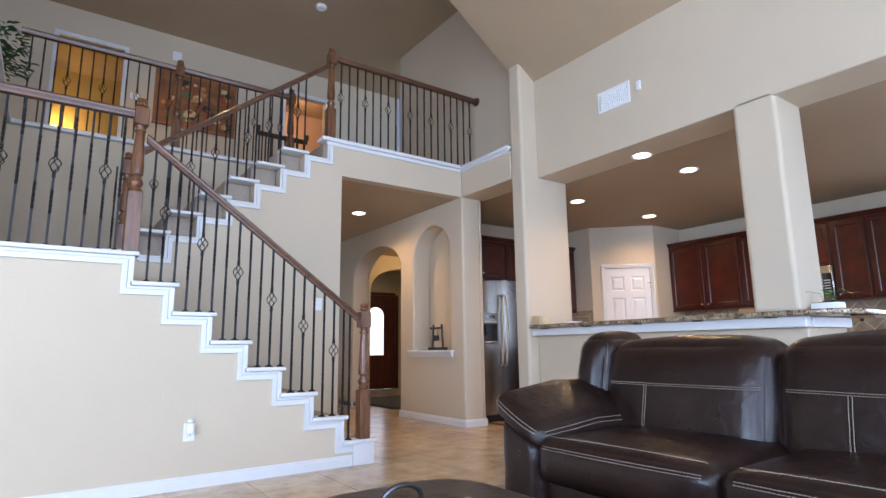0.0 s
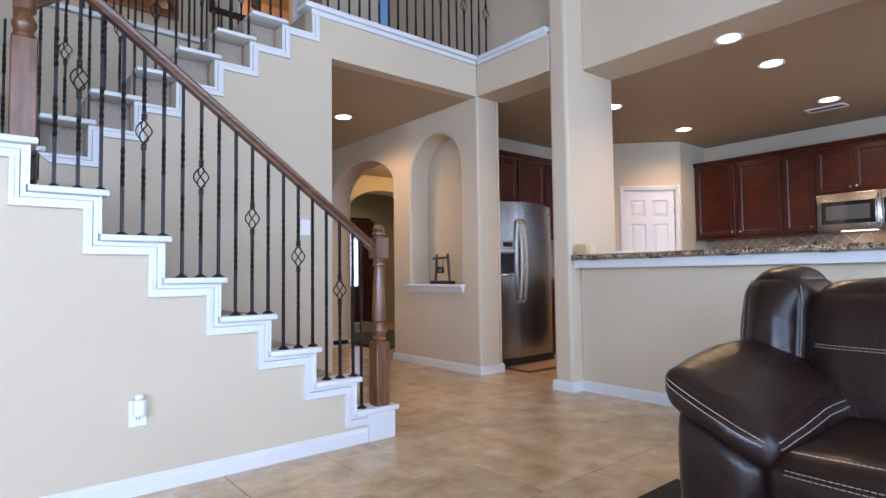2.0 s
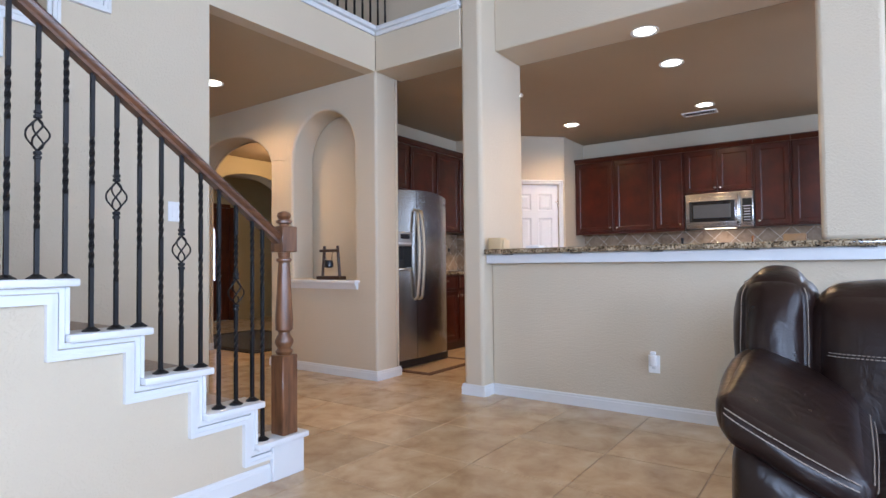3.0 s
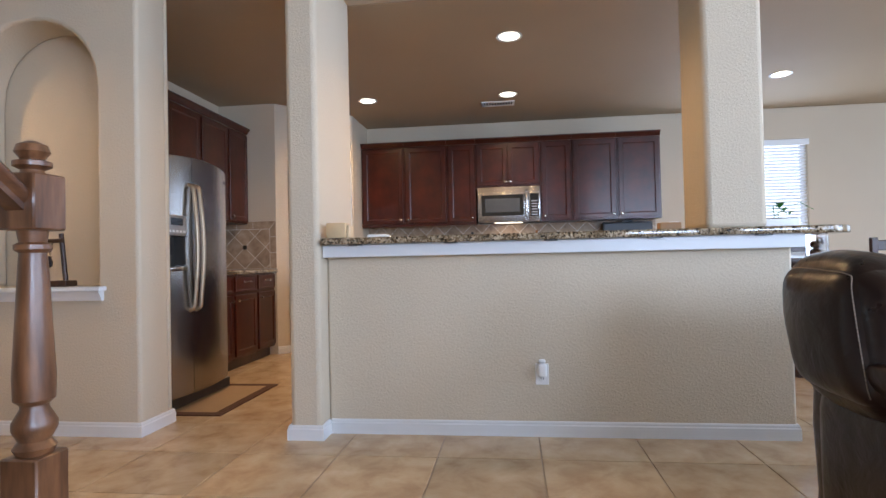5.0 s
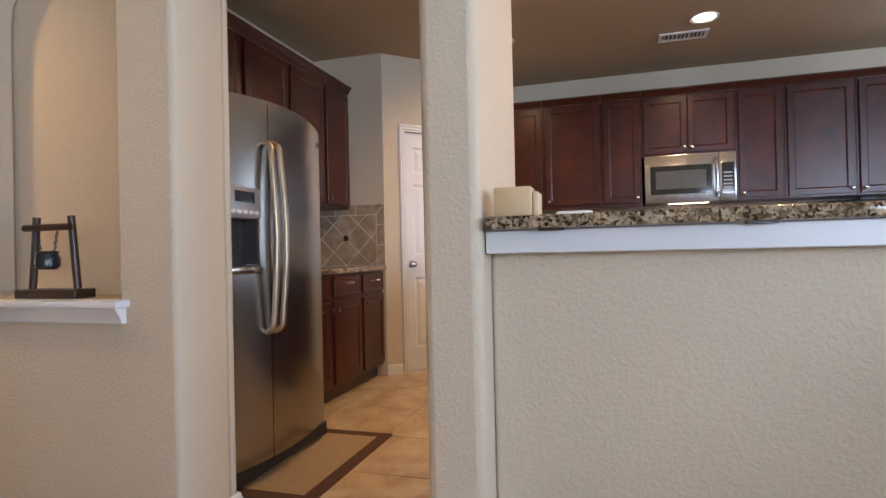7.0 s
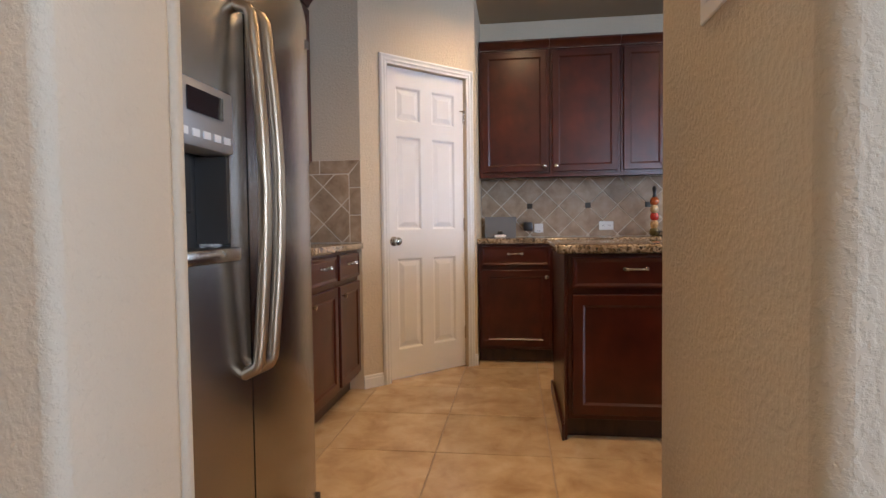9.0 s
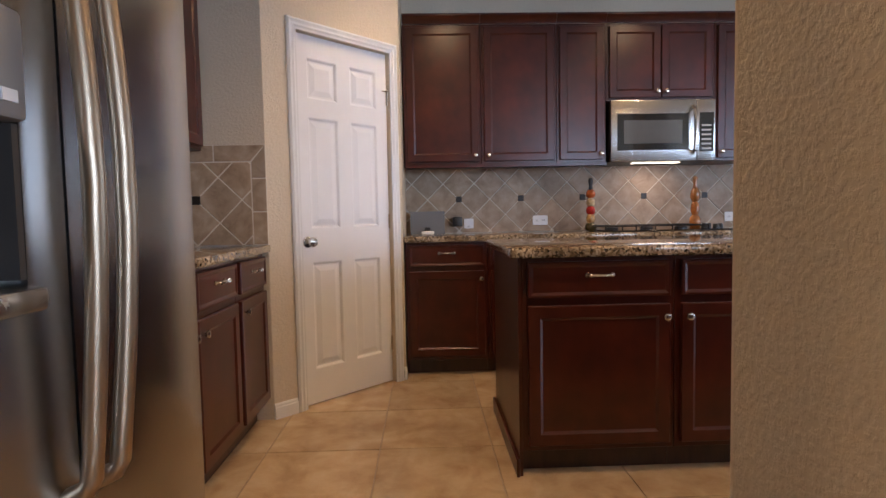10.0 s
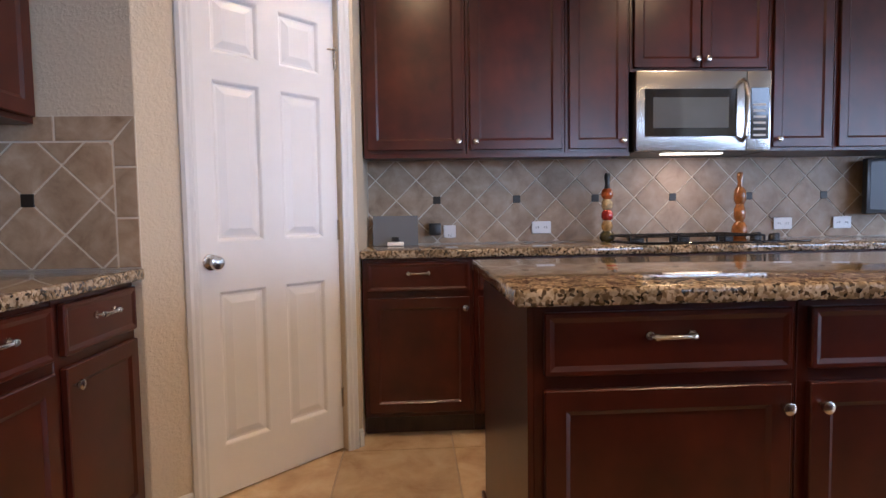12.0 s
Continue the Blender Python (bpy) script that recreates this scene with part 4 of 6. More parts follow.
# ---- bar ----
bar = thing("bar_counter", "speckled granite bar top on white painted brackets", "counter")
slab_bm = slab(bmesh.new(), [[(3.845, 4.15), (3.845, 1.60)] + [(3.845 + 0.24 - 0.24 * math.cos(radians(a)), 1.60 - 0.24 * math.sin(radians(a))) for a in range(10, 91, 10)] + [(4.9, 1.36), (4.9, 1.65), (4.36, 1.65), (4.36, 4.15)]], 0.038, Matrix.Translation((0, 0, 1.068)))
bmesh.ops.bevel(slab_bm, geom=[e for e in slab_bm.edges if e.calc_face_angle(0) > 1.2], offset=0.009, segments=3, profile=0.5, affect="EDGES")
part("worktop", slab_bm, GRANITE, bar, "polished speckled granite slab")
part("apron", boxes((3.90, 3.989, 1.64, 4.16, 0.998, 1.067), bev=0.003), WHITE, bar, "white painted apron board")
part("apron", boxes((3.989, 4.62, 1.63, 1.664, 0.998, 1.067), bev=0.003), WHITE, bar, "white painted apron board")
for n in range(5):
    part("bracket", boxes((3.86, 3.925, 3.93 - n * 0.53, 4.00 - n * 0.53, 1.062, 1.0675)), BLACK, bar, "dark flat counter bracket")
structure("wall_half_end", boxes((4.16, 4.62, 1.665, 1.765, 0, 1.064)), PAINT, "cream textured end of the half wall", "wall", 0.01)
blk = thing("wooden_coaster_holder", "pale wooden coaster holder on the bar", "coaster holder", (3.925, 4.07, 1.1065))
part("block", boxes((-0.045, 0.045, -0.05, 0.06, 0.0, 0.085), bev=0.006, seg=2), plain("pale_beech", (0.62, 0.46, 0.26), 0.5, relief=0.1), blk)
part("block", boxes((-0.03, 0.06, -0.068, -0.052, 0.0, 0.07), bev=0.004, seg=2), plain("pale_beech_slice", (0.66, 0.51, 0.31), 0.5, relief=0.1), blk)
cs = thing("white_dish", "low white dish standing on the bar", "dish", (4.25, 3.92, 1.1065))
part("bowl", boxes((-0.06, 0.06, -0.06, 0.06, 0.0, 0.03), bev=0.008, seg=2), PLASTIC, cs)
cw = thing("wooden_box", "small brown wooden box on the bar", "box", (4.30, 2.19, 1.1065))
part("body", boxes((-0.04, 0.04, -0.06, 0.06, 0.0, 0.055), bev=0.006, seg=2), plain("honey_wood", (0.42, 0.24, 0.10), 0.5), cw)
pot = thing("potted_plant", "small green plant in a white rectangular pot on the bar", "plant", (4.22, 1.62, 1.1065))
part("pot", boxes((-0.05, 0.05, -0.09, 0.09, 0.0, 0.055), bev=0.008, seg=2), PLASTIC, pot, "white glazed pot")
part("soil", boxes((-0.042, 0.042, -0.08, 0.08, 0.0555, 0.058)), plain("soil", (0.03, 0.02, 0.014), 0.95), pot)
LEAF = plain("leaf_green", (0.06, 0.22, 0.03), 0.4, vary=0.25)
rng = random.Random(4)


def leaf_bm(bm, base, d, l, w):
    d = Vector(d).normalized()
    s = d.cross(Vector((0, 0, 1)))
    s = s.normalized() if s.length > 0.01 else Vector((1, 0, 0))
    up_ = s.cross(d)
    mid = []
    rows = []
    for i in range(5):
        f = i / 4
        c = Vector(base) + d * l * f - Vector((0, 0, 1)) * l * 0.35 * f * f
        ww = w * math.sin(math.pi * min(1, f * 0.92 + 0.06)) * 0.5
        rows.append([bm.verts.new(c - s * ww + up_ * ww * 0.3), bm.verts.new(c), bm.verts.new(c + s * ww + up_ * ww * 0.3)])
    for a, b in zip(rows, rows[1:]):
        for q in range(2):
            bm.faces.new((a[q], a[q + 1], b[q + 1], b[q]))


lf = bmesh.new()
for n in range(9):
    a = rng.uniform(0, 6.3)
    leaf_bm(lf, (rng.uniform(-0.02, 0.02), -0.03 + rng.uniform(-0.03, 0.03), 0.07 + rng.uniform(0, 0.06)), (math.cos(a), math.sin(a), 0.8), rng.uniform(0.05, 0.08), 0.03)
part("leaves", lf, LEAF, pot, "bright green leaves")
sm = bmesh.new()
for n in range(3):
    a = n * 2.1
    tube(sm, [(0, 0.02 * n, 0.056), (0.02 * math.cos(a), 0.04 * math.sin(a), 0.12), (0.05 * math.cos(a), 0.12 * math.sin(a), 0.14), (0.07 * math.cos(a), 0.19 * math.sin(a), 0.10)], 0.002, 5)
part("stems", sm, LEAF, pot, "thin green stems")


# ---- wall plates, vents, night lights ----
def outlet(label, at, turn, w=0.072, h=0.115, night=False, slots=2, wide=False):
    o = thing("wall_outlet", label, "outlet", at, "", turn)
    part("plate", boxes((-w / 2, w / 2, -0.006, 0.0, -h / 2, h / 2), bev=0.002), PLASTIC, o)
    for k in range(slots):
        dx, dz = ((k - 0.5) * 0.05, 0) if wide else (0, (k - 0.5) * 0.046)
        s = part("socket", boxes((dx - 0.016, dx + 0.016, -0.0075, -0.0062, dz - 0.015, dz + 0.015), bev=0.001), PLASTIC, o)
        part("slot", boxes((dx - 0.008, dx - 0.005, -0.0082, -0.0076, dz - 0.006, dz + 0.006), (dx + 0.005, dx + 0.008, -0.0082, -0.0076, dz - 0.006, dz + 0.006)), BLACK, s)
    if night:
        n = thing("night_light", "white plastic plug-in night light", "night light", at, "", turn)
        b = bmesh.new()
        box(b, -0.024, 0.024, -0.048, -0.008, -0.012, 0.062, bev=0.014, seg=4)
        part("body", b, PLASTIC, n)
        s = bmesh.new()
        box(s, -0.019, 0.019, -0.040, -0.012, 0.0625, 0.085, bev=0.011, seg=4)
        part("lens", s, PLASTIC, n)
    return o


outlet("white wall outlet on the stair side wall", (0.718, SIDE, 0.36), 0, night=True)
outlet("white wall outlet on the half wall", (3.99, 2.962, 0.338), -90, night=True)
outlet("white wall outlet above the landing", (-0.6, 5.2, 1.90), -90 + 180)
sw = thing("light_switch", "white light switch plate on the wall under the stairs", "light switch", (2.05, HALL, 1.33))
part("plate", boxes((-0.04, 0.04, -0.006, 0, -0.06, 0.06), bev=0.002), PLASTIC, sw)
part("rocker", boxes((-0.016, 0.016, -0.0085, -0.0062, -0.033, 0.033), bev=0.001), PLASTIC, sw)
sw2 = thing("light_switch", "wide white switch plate on the wall column", "light switch", (4.13, 4.345, 1.40), turn=180)
part("plate", boxes((-0.11, 0.11, -0.006, 0, -0.06, 0.06), bev=0.002), PLASTIC, sw2)
for k in range(4):
    part("rocker", boxes((-0.085 + k * 0.046, -0.053 + k * 0.046, -0.0085, -0.0062, -0.033, 0.033), bev=0.001), PLASTIC, sw2)


def vent(name, label, m, w, h, n, axis_cross=False):
    v = thing(name, label, "vent")
    v.matrix_world = m
    part("frame", slab(bmesh.new(), [[(-w / 2, -h / 2), (w / 2, -h / 2), (w / 2, h / 2), (-w / 2, h / 2)], [(-w / 2 + 0.025, -h / 2 + 0.025), (w / 2 - 0.025, -h / 2 + 0.025), (w / 2 - 0.025, h / 2 - 0.025), (-w / 2 + 0.025, h / 2 - 0.025)]], 0.012, Matrix()), PLASTIC, v, smooth=False)
    # near-black sheet standing in for the shade behind the slats
    part("shade_backing", boxes((-w / 2 + 0.02, w / 2 - 0.02, -h / 2 + 0.02, h / 2 - 0.02, -0.001, 0.001)), plain("vent_shadow", (0.05, 0.05, 0.055), 0.8), v)
    for k in range(n):
        x = -w / 2 + 0.03 + (w - 0.06) * (k + 0.5) / n
        s = bmesh.new()
        box(s, -0.008, 0.008, -h / 2 + 0.024, h / 2 - 0.024, -0.0006, 0.0006)
        bmesh.ops.transform(s, matrix=Matrix.Translation((x, 0, 0.0065)) @ Matrix.Rotation(radians(35), 4, "Y"), verts=s.verts)
        part("slat", s, PLASTIC, v, smooth=False)


vent("wall_vent", "white metal wall vent with vertical slats", Matrix.Translation((4.079, 3.12, 3.20)) @ Matrix(((0, 0, -1, 0), (-1, 0, 0, 0), (0, 1, 0, 0), (0, 0, 0, 1))), 0.36, 0.21, 14)
DOWN = Matrix(((1, 0, 0, 0), (0, -1, 0, 0), (0, 0, -1, 0), (0, 0, 0, 1)))
vent("ceiling_vent", "beige ceiling air vent over the kitchen", Matrix.Translation((7.06, 3.22, CEIL_Z)) @ Matrix.Rotation(radians(90), 4, "Z") @ DOWN, 0.36, 0.17, 10)
vent("ceiling_vent", "white ceiling air vent over the breakfast area", Matrix.Translation((6.58, 1.08, CEIL_Z)) @ DOWN, 0.36, 0.19, 10)
sn = thing("wall_sensor", "small white plastic sensor beside the wall vent", "sensor", (4.08, 2.84, 3.21), turn=-90)
part("case", boxes((-0.022, 0.022, -0.025, 0, -0.045, 0.045), bev=0.006, seg=2), PLASTIC, sn)


def can_light(x, y, z, lit=True):
    c = thing("recessed_light", "round white recessed ceiling light, switched on", "ceiling light", (x, y, z), "recessed ceiling lights")
    t = bmesh.new()
    lathe(t, [(0.078, -0.002), (0.100, -0.008), (0.100, -0.001), (0.078, -0.001)], 28)
    part("trim_ring", t, PLASTIC, c)
    part("lamp", lathe(bmesh.new(), [(0.077, -0.004), (0.060, -0.0075), (0.02, -0.0085)], 24), CAN, c, "glowing lamp lens")


for x, y in ((4.40, 3.09), (5.20, 3.09), (6.74, 3.11), (6.69, 4.60), (5.20, 4.60), (6.59, 0.50), (3.17, 6.62)):
    can_light(x, y, CEIL_Z - 0.0005)
can_light(0.87, 7.33, TOP - 0.0005)

# ---- kitchen: back run ----
UL = "dark cherry upper cabinet with framed doors on the kitchen wall"
ug = "upper cabinets over the cooktop"
BT, TP_ = 1.400, 2.355


def upper(y0, y1, knob, lo=BT, two=False):
    w = y0 - y1
    doors = [(0.02, w - 0.02, lo + 0.02, TP_ - 0.02, w - 0.045 if knob == "r" else 0.045, lo + 0.06)]
    if two:
        doors = [(0.02, w / 2 - 0.004, lo + 0.02, TP_ - 0.02, w / 2 - 0.03, lo + 0.06), (w / 2 + 0.004, w - 0.02, lo + 0.02, TP_ - 0.02, w / 2 + 0.03, lo + 0.06)]
    return cabinet("upper_cabinet", UL, (7.61, y0, 0), -90, w - 0.002, lo, TP_, 0.325, doors, (), ug, crown=0.06)


upper(4.93, 4.395, "r")
upper(4.395, 3.868, "l")
upper(3.868, 3.52, "r")
upper(3.52, 2.755, "", 1.822, True)
upper(2.755, 2.385, "l")
upper(2.385, 1.87, "r")
upper(1.87, 1.37, "l")
part("light_rail", boxes((7.598, 7.612, 3.52, 4.93, 1.380, 1.3995)), CHERRY, thing("light_valance", "dark cherry valance strip under the cabinets", "trim"))
bg = "base cabinets on the kitchen wall"
for y0, y1, kr in ((4.93, 4.395, True), (4.395, 3.90, True), (3.90, 3.43, False), (3.43, 2.78, True), (2.78, 2.385, False), (2.385, 1.87, True), (1.87, 1.37, False)):
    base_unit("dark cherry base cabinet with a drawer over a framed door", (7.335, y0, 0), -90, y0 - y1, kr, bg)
wt = thing("kitchen_worktop", "polished speckled granite worktop on the base cabinets", "worktop")
part("slab", boxes((7.300, 7.938, 1.36, 4.938, 0.876, 0.915), bev=0.009, seg=3), GRANITE, wt)

mw = thing("microwave", "stainless steel over-range microwave with a black glass door", "microwave", (7.565, 3.500, 1.400), turn=-90)
part("case", boxes((0, 0.736, 0.03, 0.37, 0.0, 0.42), bev=0.004), BLACK, mw)
part("door", boxes((0, 0.60, 0, 0.029, 0.0, 0.42), bev=0.006, seg=2), STEELH, mw, "stainless steel door frame")
part("window", boxes((0.045, 0.545, -0.003, -0.0005, 0.075, 0.325), bev=0.002), GLASSB, mw, "black glass window")
part("inner_window", boxes((0.09, 0.50, -0.005, -0.0035, 0.12, 0.28), bev=0.001), plain("smoked_glass", (0.10, 0.11, 0.12), 0.06, coat=0.5), mw, "smoked glass viewing window")
cp = part("control_panel", boxes((0.602, 0.736, 0.0, 0.029, 0.0, 0.42), bev=0.006, seg=2), STEELH, mw)
part("keypad", boxes((0.622, 0.722, -0.003, -0.0005, 0.06, 0.33), bev=0.002), GLASSB, mw, "black keypad")
KEYM = plain("pale_print", (0.45, 0.45, 0.45), 0.5)
key = part("keypad_row", boxes((0.636, 0.704, -0.0042, -0.0032, 0.075, 0.087)), KEYM, mw, "pale printed keys")
for a in range(1, 6):
    part("keypad_row", key.data, None, mw, "pale printed keys").location = (0, 0, a * 0.032)
part("cooktop_lamp", boxes((0.20, 0.53, 0.10, 0.16, -0.004, -0.0005)), glow("microwave_lamp_glow", (1.0, 0.80, 0.5), 6), mw, "lit lamp under the microwave")
hb = bmesh.new()
tube(hb, [(0.575, -0.002, 0.05), (0.575, -0.035, 0.075), (0.575, -0.045, 0.15), (0.575, -0.045, 0.27), (0.575, -0.035, 0.345), (0.575, -0.002, 0.37)], 0.013, 12)
part("handle", hb, NICKEL, mw, "curved steel handle")

ck = thing("gas_cooktop", "black gas cooktop with iron grates and knobs", "cooktop", (7.64, 3.10, 0.9155))
part("plate", boxes((-0.25, 0.25, -0.45, 0.45, 0.0, 0.010), bev=0.004), GLASSB, ck)
for k in range(3):
    g = bmesh.new()
    y = -0.13 + k * 0.25
    for s in (-0.105, 0.0, 0.105):
        tube(g, [(-0.19, y + s, 0.036), (0.19, y + s, 0.036)], 0.005, 6)
    for s in (-0.19, 0.0, 0.19):
        tube(g, [(s, y - 0.108, 0.036), (s, y + 0.108, 0.036)], 0.005, 6)
    for sx in (-0.19, 0.19):
        for sy in (-0.105, 0.105):
            cyl(g, (sx, y + sy, 0.0105), (sx, y + sy, 0.036), 0.006, 8)
    part("grate", g, IRON, ck, "cast iron grate")
    part("burner", lathe(bmesh.new(), [(0.045, 0.0105), (0.045, 0.022), (0.03, 0.028)], 18, Matrix.Translation((0, y, 0))), BLACK, ck)
for k in range(5):
    part("knob", lathe(bmesh.new(), [(0.022, 0.0105), (0.020, 0.036), (0.014, 0.042)], 14, Matrix.Translation((-0.16 + k * 0.08, -0.30 - 0.07 * (k % 2), 0))), BLACK, ck)


def bottle(at, cols, label, h=0.37):
    b = thing("decorative_bottle", label, "bottle", at)
    n = len(cols)
    part("neck", lathe(bmesh.new(), [(0.016, h * 0.78), (0.013, h * 0.86), (0.017, h * 0.93), (0.017, h * 0.97), (0.012, h)], 16), BLACK if n > 3 else cols[0], b, "bottle neck with cork")
    for k, c in enumerate(cols):
        z0, z1 = h * 0.78 * k / n, h * 0.78 * (k + 1) / n
        r = 0.043 if k == 0 else 0.034 - 0.002 * (k % 2)
        part("bulb", lathe(bmesh.new(), [(r * 0.62, z0 + 0.0005), (r * 0.95, z0 + (z1 - z0) * 0.25), (r, z0 + (z1 - z0) * 0.5), (r * 0.92, z0 + (z1 - z0) * 0.75), (r * 0.6, z1 - 0.0005)], 18), c, b)


PEP = [plain("preserve_" + n, c, 0.12, vary=0.5, scale=60, coat=0.6) for n, c in (("olive", (0.06, 0.05, 0.015)), ("straw", (0.40, 0.24, 0.09)), ("red", (0.34, 0.02, 0.012)), ("cream", (0.48, 0.36, 0.20)), ("orange", (0.45, 0.10, 0.02)))]
bottle((7.76, 3.585, 0.9155), PEP, "tall glass bottle of layered red and cream preserves", 0.385)
AMB = plain("amber_glass", (0.30, 0.11, 0.025), 0.12, vary=0.4, scale=40, coat=0.6)
bottle((7.78, 2.80, 0.9155), [AMB, AMB, AMB], "tall amber glass decorative bottle", 0.385)
dk = thing("speaker_dock", "grey speaker dock leaning back on the worktop", "speaker", (7.75, 4.78, 0.9155), turn=-90)
sp = bmesh.new()
slab(sp, [[(0, 0), (0.09, 0), (0.09, 0.03), (0.055, 0.165), (0.04, 0.165)]], 0.25, Matrix.Translation((-0.125, 0, 0)) @ Matrix(((0, 0, 1, 0), (1, 0, 0, 0), (0, 1, 0, 0), (0, 0, 0, 1))))
part("case", sp, plain("grey_speaker_cloth", (0.10, 0.115, 0.14), 0.55, relief=0.3, relief_scale=400), dk, smooth=False)
part("dock_cradle", boxes((-0.045, 0.045, -0.05, -0.001, 0.0, 0.022), bev=0.006, seg=2), PLASTIC, dk, "silver dock cradle")
part("dock_plug", boxes((-0.02, 0.02, -0.035, -0.010, 0.0225, 0.05), bev=0.004), BLACK, dk)
ch = thing("power_adapter", "black plug-in power adapter on the backsplash", "adapter", (7.922, 4.545, 1.0), turn=-90)
part("case", boxes((-0.045, 0.025, -0.055, 0.0, -0.035, 0.035), bev=0.006, seg=2), BLACK, ch)
outlet("white wall outlet on the tiled backsplash", (7.923, 4.468, 0.985), -90, 0.072, 0.072, slots=1)
for y in (3.925, 2.445, 2.07):
    outlet("white double wall outlet on the tiled backsplash", (7.923, y, 1.000), -90, 0.115, 0.072, wide=True)
tv = thing("small_television", "small black television hung under the upper cabinets", "television", (7.83, 1.72, 1.0), turn=-90)
part("screen", boxes((-0.29, 0.29, -0.020, 0.020, 0.05, 0.375), bev=0.006, seg=2), BLACK, tv)
part("display", boxes((-0.27, 0.27, -0.0225, -0.0205, 0.075, 0.355)), plain("dark_screen", (0.012, 0.012, 0.014), 0.4), tv, "dark display")
part("bracket", boxes((-0.06, 0.06, -0.012, 0.012, 0.3755, 0.3995), bev=0.002), BLACK, tv, "black hinge under the cabinet")

# ---- kitchen: left run ----
lg = "base cabinets beside the refrigerator"
YB = 5.632
for x0, x1, kr in ((5.15, 5.68, True), (5.68, 6.15, False), (6.15, 6.58, False)):
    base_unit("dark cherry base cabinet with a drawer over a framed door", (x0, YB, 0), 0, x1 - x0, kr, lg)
wt = thing("left_worktop", "polished speckled granite worktop beside the refrigerator", "worktop")
part("slab", boxes((5.145, PX - 0.001, 5.592, 6.233, 0.876, 0.915), bev=0.009, seg=3), GRANITE, wt)
lu = "upper cabinets beside the refrigerator"
YU = 5.918
for x0, x1, lo, k in ((4.165, 4.65, 1.83, "r"), (4.65, 5.15, 1.83, "l"), (5.15, 5.66, 1.395, "r"), (5.66, 6.16, 1.395, "l"), (6.16, 6.575, 1.395, "l")):
    w = x1 - x0
    cabinet("upper_cabinet", "dark cherry upper cabinet with a framed door beside the refrigerator", (x0, YU, 0), 0, w - 0.002, lo, TP_, 0.315, [(0.02, w - 0.02, lo + 0.02, TP_ - 0.02, w - 0.045 if k == "r" else 0.045, lo + 0.06)], (), lu, crown=0.06)

# ---- refrigerator ----
fr = thing("refrigerator", "stainless steel side-by-side refrigerator with curved handles and a dispenser", "refrigerator", (4.168, 5.36, 0))
FW, SPL = 0.908, 0.322
part("cabinet_body", boxes((0.005, FW - 0.005, 0.03, 0.74, 0.02, 1.70), bev=0.004), plain("grey_fridge_side", (0.10, 0.10, 0.105), 0.45), fr, "dark grey cabinet sides")


def front_y(x):
    """The bowed front."""
    return -0.075 + 0.075 * ((x - FW / 2) / (FW / 2)) ** 2


def bowed(x0, x1, z0, z1, hole=None, n=14):
    """A bowed door skin with thickness; the top edge is arched."""
    def tz(x, z):
        return z + (0.028 * (1 - ((x - FW / 2) / (FW / 2)) ** 2) if z > 1.6 else 0)
    bm = bmesh.new()
    xs = sorted({x0 + (x1 - x0) * k / n for k in range(n + 1)} | (set(hole[:2]) if hole else set()))
    zs = sorted({z0, z1} | (set(hole[2:]) if hole else set()))
    fv = {(a, b): bm.verts.new((x, front_y(x), tz(x, z))) for a, x in enumerate(xs) for b, z in enumerate(zs)}
    bv = {(a, b): bm.verts.new((x, 0.028, tz(x, z))) for a, x in enumerate(xs) for b, z in enumerate(zs)}
    for a in range(len(xs) - 1):
        for b in range(len(zs) - 1):
            if hole and hole[0] - 1e-6 <= xs[a] and xs[a + 1] <= hole[1] + 1e-6 and abs(zs[b] - hole[2]) < 1e-6:
                continue
            bm.faces.new((fv[a, b], fv[a + 1, b], fv[a + 1, b + 1], fv[a, b + 1]))
            bm.faces.new((bv[a, b], bv[a, b + 1], bv[a + 1, b + 1], bv[a + 1, b]))
    for a in range(len(xs) - 1):
        for b in (0, len(zs) - 1):
            bm.faces.new((fv[a, b], fv[a + 1, b], bv[a + 1, b], bv[a, b]))
    for b in range(len(zs) - 1):
        for a in (0, len(xs) - 1):
            bm.faces.new((fv[a, b], fv[a, b + 1], bv[a, b + 1], bv[a, b]))
    bmesh.ops.recalc_face_normals(bm, faces=bm.faces)
    return bm


HOLE = (0.020, 0.252, 0.945, 1.305)
part("freezer_door", bowed(0.0, SPL - 0.003, 0.10, 1.69, HOLE), STEEL, fr, "bowed stainless steel freezer door")
part("fridge_door", bowed(SPL + 0.003, FW, 0.10, 1.69), STEEL, fr, "bowed stainless steel door")
part("grille", boxes((0.01, FW - 0.01, -0.02, 0.028, 0.02, 0.092), bev=0.003), BLACK, fr, "black base grille")
part("badge", boxes((FW - 0.085, FW - 0.035, front_y(FW - 0.06) - 0.003, front_y(FW - 0.06) + 0.004, 1.60, 1.625)), plain("badge_grey", (0.25, 0.25, 0.26), 0.3, 1.0), fr, "small grey badge")
for s in (-1, 1):
    h = bmesh.new()
    x = SPL + s * 0.030
    yb_ = front_y(x)
    tube(h, [(x, yb_ + 0.004, 1.525), (x, yb_ - 0.028, 1.51)] + [(x + s * 0.004 * math.sin(math.pi * k / 16), yb_ - 0.036 - 0.026 * math.sin(math.pi * k / 16), 1.495 - 0.80 * k / 16) for k in range(17)] + [(x, yb_ - 0.028, 0.68), (x, yb_ + 0.004, 0.665)], 0.0145, 12)
    part("door_handle", h, HANDLE, fr, "long curved steel handle")
